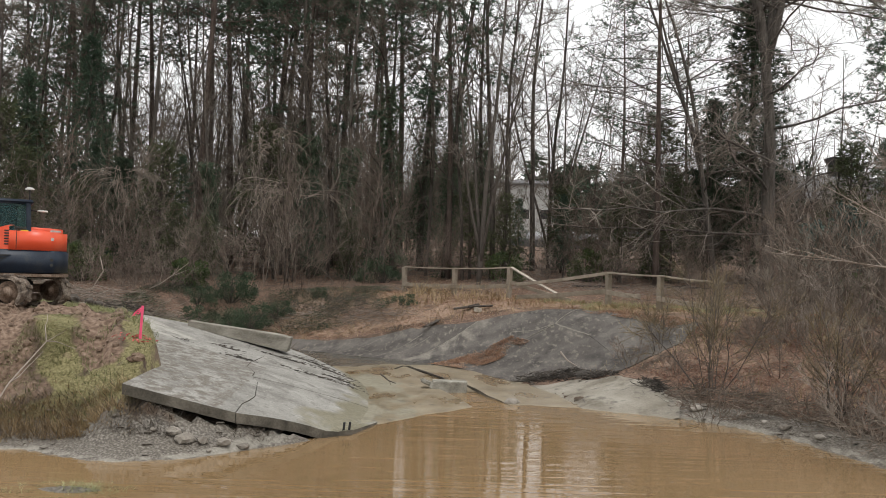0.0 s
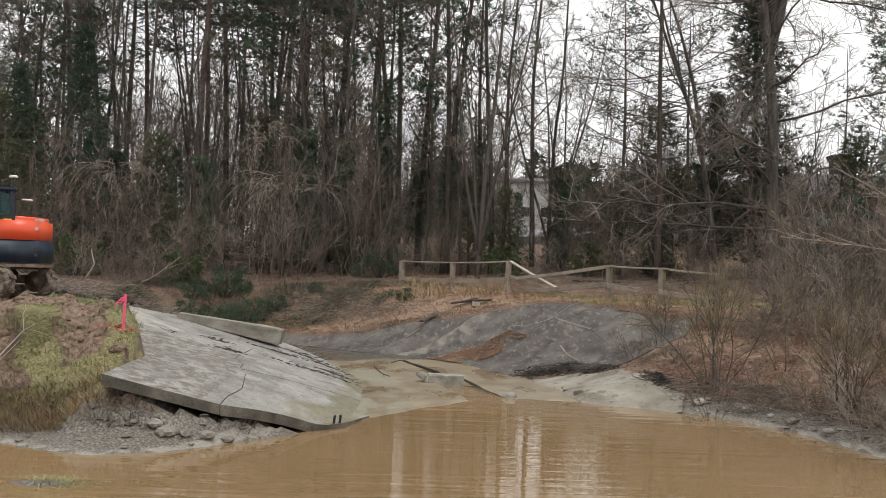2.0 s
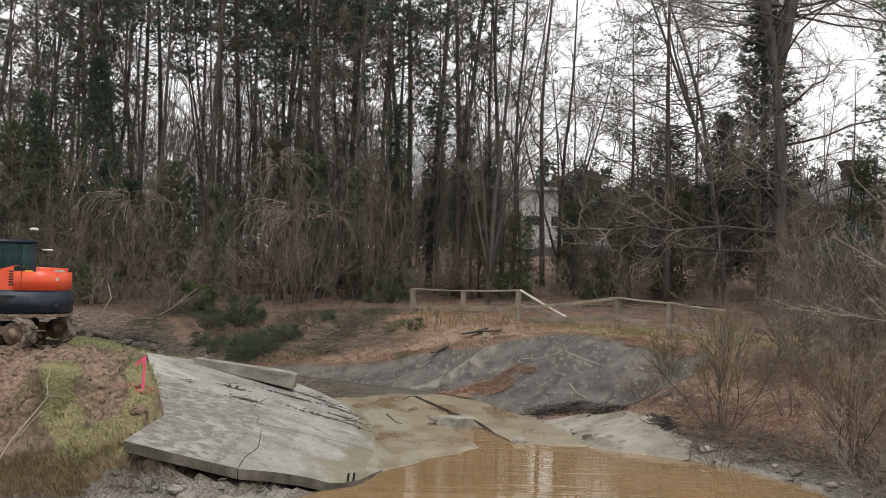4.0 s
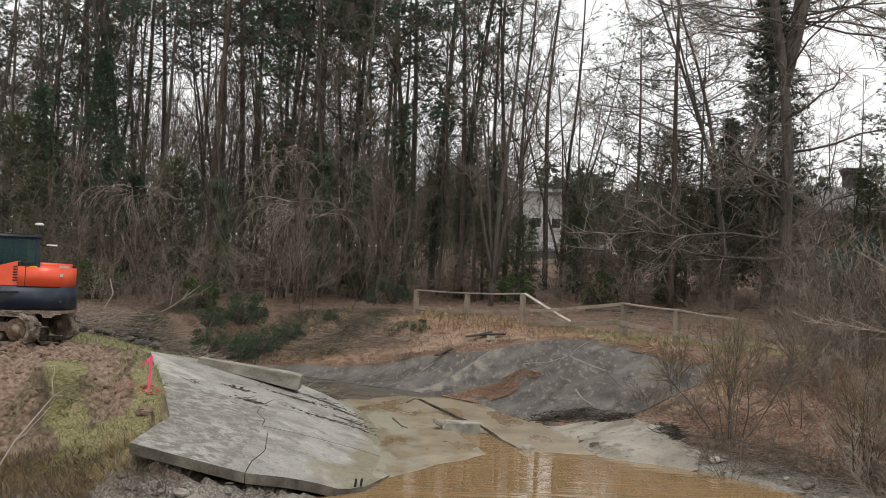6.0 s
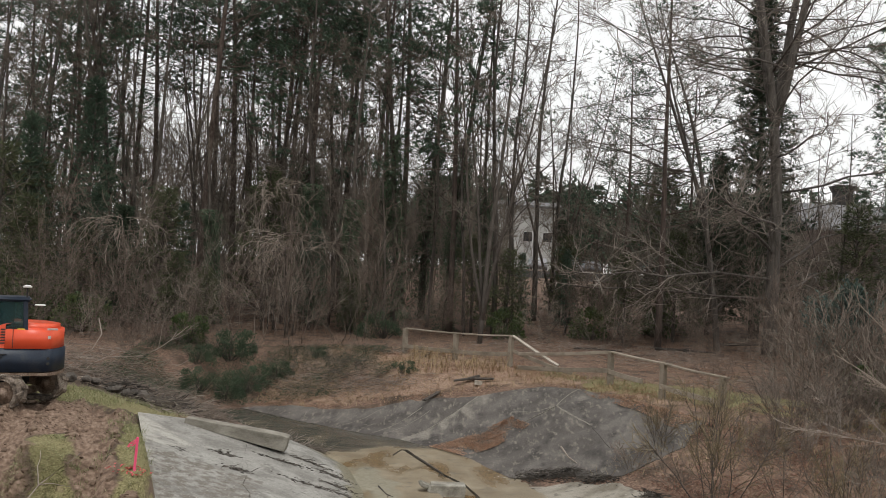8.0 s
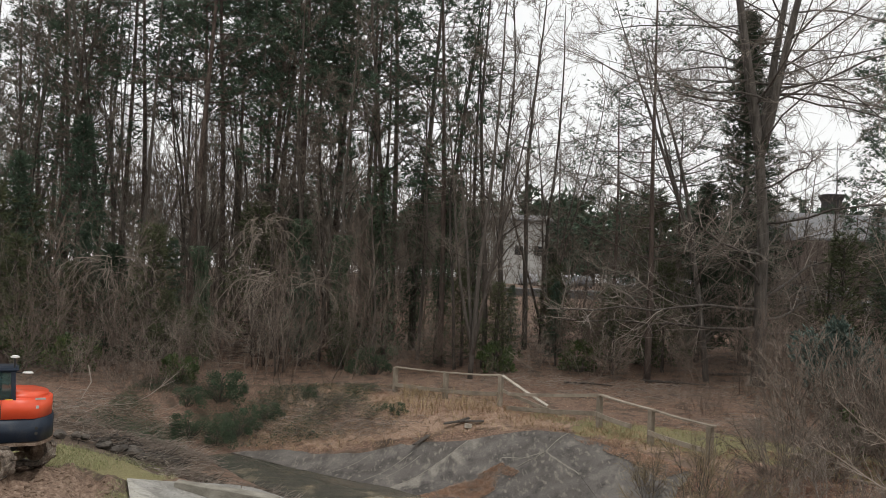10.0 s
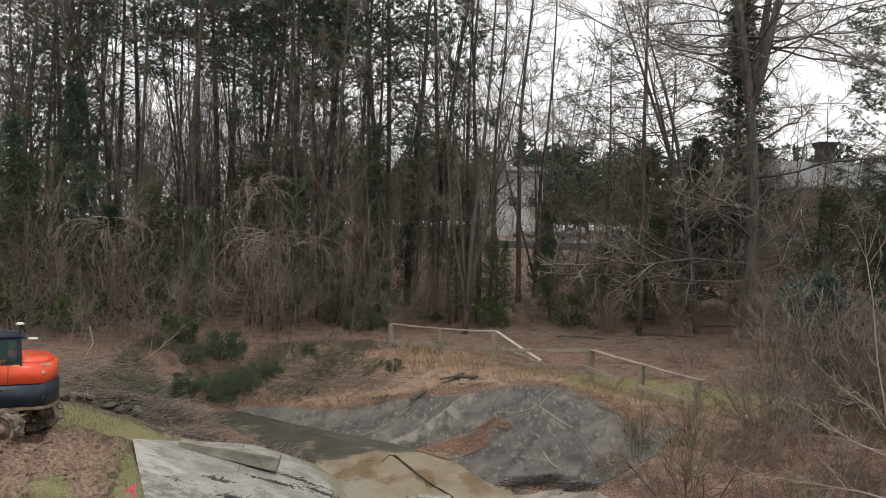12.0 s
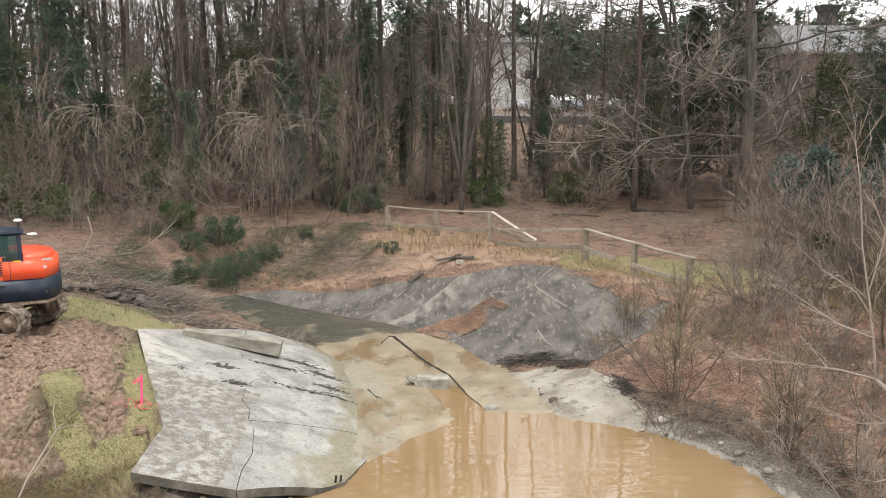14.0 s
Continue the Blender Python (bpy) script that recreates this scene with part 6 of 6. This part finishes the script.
scatter("ground_ivy", 44000, in_poly([(-12, 30), (-8.4, 31), (-7.4, 33.4), (-3, 32.9), (-1.6, 34), (-2.4, 37.6), (-12, 38)], thin=.55), lambda tb, x, y, z: (flat_leaf(tb, x, y, z + .03 + .08 * RND.random()), flat_leaf(tb, x + .05, y - .04, z + .05 + .1 * RND.random())), M_IVY, "ivy creeping through the leaf litter on the bank", "ivy")
verge = [(-14, 14.7), (-5.2, 14.5), (-5.15, 16.4), (-7.1, 21.6), (-7.5, 21.4), (-6.3, 17), (-7, 16.1), (-14, 15.8)]


def tussock(h, n, lean=.9):
    def make(tb, x, y, z):
        k = .4 + 1.5 * RND.random() ** 2
        for _ in range(n):
            a = RND.uniform(0, 6.28)
            d = Vector((math.cos(a) * lean * RND.random(), math.sin(a) * lean * RND.random(), .8)).normalized()
            tb.needle(Vector((x + .06 * k * math.cos(a), y + .06 * k * math.sin(a), z - .02)), d, Vector((-math.sin(a), math.cos(a), 0)), h * k * RND.uniform(.5, 1.3), .011)
    return make


scatter("grass", 42000, in_poly(verge, thin=1.3), blade(.085, .014, 1.8), M_GRASS, "short yellow-green winter grass on the bank", "grass")
scatter("grass", 5200, in_poly(verge, thin=1.3), tussock(.12, 9, 1.3), M_GRASS, "tufts of green winter grass on the bank", "grass")
scatter("dry_grass", 3000, in_poly([(-14, 14.3), (-6.4, 14.2), (-4.9, 14.2), (-5.05, 15.3), (-6, 15.5), (-8, 15.6), (-14, 15.6)], thin=1.0), tussock(.18, 10, 1.4), M_STRAW, "tufts of dead grass hanging over the bank", "dry grass")
scatter("grass", 16000, in_poly([(-14, 22.8), (-7.4, 22.3), (-6.3, 23), (-7.5, 25.5), (-14, 26)], thin=.6), blade(.14, .014), M_GRASS, "short winter grass behind the dug soil", "grass")
scatter("grass", 26000, in_poly([(-8.2, 15.6), (-6.8, 15.4), (-6.5, 16.6), (-7.1, 17.7), (-8, 17.3), (-7.6, 16.4)], thin=.9), blade(.09, .012, 1.6), M_GRASS, "tufts of grass left in the dug soil", "grass")
scatter("grass", 6000, in_poly([(3.4, 31.8), (5.2, 30), (7.2, 26.6), (8.6, 25.4), (9.4, 28), (6, 32), (4, 33.5)], thin=.6), blade(.22, .016), M_GRASS, "green grass along the fence", "grass")

# a bare tree at the pond's edge, with long pale limbs
RND.seed(5)
edge_tree = thing("bare_tree", pose(8.5, 13.3, ground_at(8.5, 13.3) - .1), "small pale-grey leafless tree leaning over the bank", "tree", "bank trees")
et = Tubes()
base_z = ground_at(8.5, 13.3) - .1
origin = Vector((8.5, 13.3, base_z))
twigs_e = Tubes()
for pts, r0, r1 in (([(8.5, 13.3, base_z), (8.2, 13.4, 1.9), (7.75, 13.45, 2.75), (7.42, 13.5, 3.04)], .042, .032), ([(7.42, 13.5, 3.04), (7.4, 13.55, 3.4), (7.25, 13.5, 4.25), (7.1, 13.6, 5.2), (6.95, 13.6, 6.2), (6.85, 13.7, 6.9)], .024, .007),
                    ([(7.42, 13.5, 3.04), (6.8, 13.4, 3.2), (6.3, 13.45, 3.25), (5.7, 13.5, 3.33), (4.95, 13.5, 3.4)], .017, .005), ([(7.33, 13.5, 4.0), (6.9, 13.3, 4.5), (6.4, 13.2, 4.8), (5.8, 13.0, 5.3)], .014, .005), ([(7.2, 13.5, 4.5), (7.5, 13.8, 5.2), (7.7, 14, 6.1), (7.8, 14.2, 7)], .014, .005),
                    ([(7.75, 13.45, 2.75), (8.0, 13.2, 3.6), (8.1, 13.0, 4.6), (8.0, 12.9, 5.6)], .019, .006), ([(8.1, 13.4, 2.1), (7.6, 13.1, 2.4), (6.9, 12.9, 2.5), (6.2, 12.8, 2.75)], .014, .005), ([(7.35, 13.5, 3.7), (6.8, 13.7, 3.9), (6.2, 13.9, 4.3), (5.9, 14, 4.5)], .016, .005)):
    limb = [Vector(p) - origin + rvec(.02) for p in pts]
    one = Tubes()
    one.tube(limb, r0, r1, 7)
    one.make("trunk" if r0 > .04 else "limb", M_PALETWIG, edge_tree, "", True)
    if r0 < .04:
        spray(twigs_e, limb, .012, 11, .3, 4, .5, 3, .15, .05, .8, .006, 2)
tagged(twigs_e.make("crown", M_PALETWIG, edge_tree, "fine pale twigs"), kind="stuff")

# ---- beyond the wood ----
RND.seed(33)
screen = Tubes()
for k in range(640):
    x, y = RND.uniform(-65, 5), RND.uniform(60, 86)
    z, h = ground_at(x, y), RND.uniform(4, 12) + (4 if x < -8 else 0)
    st = crooked(Vector((x, y, z - .2)), Z_UP + rvec(.2), h, 4, .12, .03)
    screen.tube(st, .045, .015, 3)
    for j in range(16):
        p, d = along(st, RND.uniform(.15, 1))
        screen.tube(crooked(p, d + rvec(1.0), h * RND.uniform(.1, .28), 2, .2), .03, .012, 3)
for k in range(130):
    x, y = RND.uniform(18, 62), RND.uniform(60, 78)
    z, h = ground_at(x, y), RND.uniform(5, 10)
    st = crooked(Vector((x, y, z - .2)), Z_UP + rvec(.2), h, 4, .12, .03)
    screen.tube(st, .05, .015, 3)
    for j in range(18):
        p, d = along(st, RND.uniform(.15, 1))
        screen.tube(crooked(p, d + rvec(1.1), h * RND.uniform(.12, .3), 2, .25), .025, .012, 3)
tagged(screen.make("deep_brush", M_TWIG), "deep leafless brush inside the wood", "brushwood", kind="stuff")
far = Tubes()
for k in range(180):
    x, y = (RND.uniform(-150, 170), RND.uniform(88, 190)) if k % 2 else (RND.uniform(0, 95), RND.uniform(134, 180) - 50)
    if x > 6 and y < 132:
        y += 50
    z, h = ground_at(x, y), RND.uniform(9, 17)
    far.tube([Vector((x, y, z - .3)), Vector((x + RND.uniform(-.4, .4), y, z + h * .6)), Vector((x + RND.uniform(-.8, .8), y, z + h))], .2, .04, 4)
    for j in range(26):
        t = RND.uniform(.25, 1)
        p = Vector((x, y, z + h * t))
        far.tube(crooked(p, outward(RND.uniform(0, 6.28), RND.uniform(.1, 1)), h * .3 * (1.2 - t), 3, .2), .09, .03, 3)
tagged(far.make("far_woods", M_FAR), "distant leafless woods on the horizon", "woods", kind="stuff")
needles = Tubes()
for k in range(330):
    x, y = (RND.uniform(-150, 170), RND.uniform(140, 210)) if k % 3 == 0 else (RND.uniform(-15, 105), RND.uniform(138, 180))
    z, h = ground_at(x, y), RND.uniform(9, 16)
    for j in range(60):
        t = RND.uniform(.2, 1)
        a = RND.uniform(0, 6.28)
        p = Vector((x, y, z + h * t)) + outward(a, 0) * (h * .2 * (1.1 - t))
        tuft(needles, p, outward(a, .2), 4, 1.6, .7)
tagged(needles.make("far_evergreens", M_NEEDLE), "distant evergreen trees on the horizon", "woods", kind="stuff")

lot_z = ground_at(24, 88) + .08
bm = bmesh.new()
plan_solid(bm, [(6, 80), (70, 80), (74, 112), (6, 112)], ground_at(30, 80) - 1.5, lot_z + .3)
tagged(part("parking_lot", bm, M_ASPHALT), "grey asphalt parking lot beyond the wood", "parking lot", kind="structure")
lot_z += .3


def house(x, y, w, d, h, rise, wall, roof, label, wins):
    b = thing("building", pose(x, y, lot_z), label, "building", "buildings beyond the wood")
    part("wall", box(bmesh.new(), (w, d, h), pose(0, 0, h / 2)), wall, b)
    bm = bmesh.new()
    extruded(bm, [(-d / 2 - .5, h), (d / 2 + .5, h), (d / 2 + .5, h + .25), (0, h + .25 + rise), (-d / 2 - .5, h + .25)], w + 1, pose(0, 0, 0, 0, 0, 90))
    part("roof", bm, roof, b)
    for k in range(wins):
        wx = -w / 2 + w * (k + .5) / wins
        win = part("window", box(bmesh.new(), (1.2, .12, 1.3), pose(wx, -d / 2 - .03, h * .55), .02, 1), M_WHITE, b)
        part("pane", box(bmesh.new(), (1.1, .06, 1.2), pose(wx, -d / 2 - .1, h * .55)), M_BLACK, win)
    return b


house(10.3, 120, 7.5, 12, 8.2, 1.0, M_SIDING, M_ROOF, "white-sided building with a low grey roof", 3)
house(60, 122, 27, 14, 7.4, 3.8, M_BRICK, M_ROOF, "low red-brick building with a broad grey shingle roof", 8)
tower = thing("roof_tower", pose(54.3, 124, lot_z + .5), "dark flared roof turret above a grey roof", "turret")
bm = bmesh.new()
plan_solid(bm, [(-1, -1), (1, -1), (1, 1), (-1, 1)], 7, 12.9)
part("shaft", bm, M_DARKROOF, tower)
bm = bmesh.new()
bmesh.ops.create_cone(bm, cap_ends=True, segments=4, radius1=1.5, radius2=2.0, depth=.9, matrix=pose(0, 0, 13.3, 0, 0, 45))
part("flared_top", bm, M_DARKROOF, tower)


def car(seat, s):
    c = thing("parked_car", seat, "silver parked car beyond the wood", "car", "parked cars")
    bm = bmesh.new()
    extruded(bm, [(-2.2, .35), (2.2, .35), (2.25, .75), (1.4, .95), (.8, 1.42), (-.9, 1.45), (-1.7, 1.0), (-2.25, .9)], 1.75, Matrix(), .08, 2)
    part("body", bm, M_CARPAINT, c, "", True)
    bm = bmesh.new()
    extruded(bm, [(1.25, .98), (.76, 1.36), (-.86, 1.38), (-1.5, 1.0)], 1.77, Matrix())
    part("window", bm, M_GLASS, c)
    for x in (-1.4, 1.4):
        for y in (-.8, .8):
            w = part("wheel", cyl(bmesh.new(), .33, .33, .22, pose(x, y, .33, 90), 18), M_BLACK, c)
            part("rim", cyl(bmesh.new(), .2, .2, .24, pose(x, y, .33, 90), 14), M_CARPAINT, w)
    return c


first = car(pose(19.3, 89, lot_z, 0, 0, 12), 1)
for x, y, a in ((22.4, 90, 95), (25.6, 90.5, 88), (12.5, 92, 92), (9.8, 96, 90), (35.5, 89, 10), (41, 92, 85), (29.5, 97, 80), (15.8, 98, 90)):
    copy_thing(first, pose(x, y, lot_z, 0, 0, a))
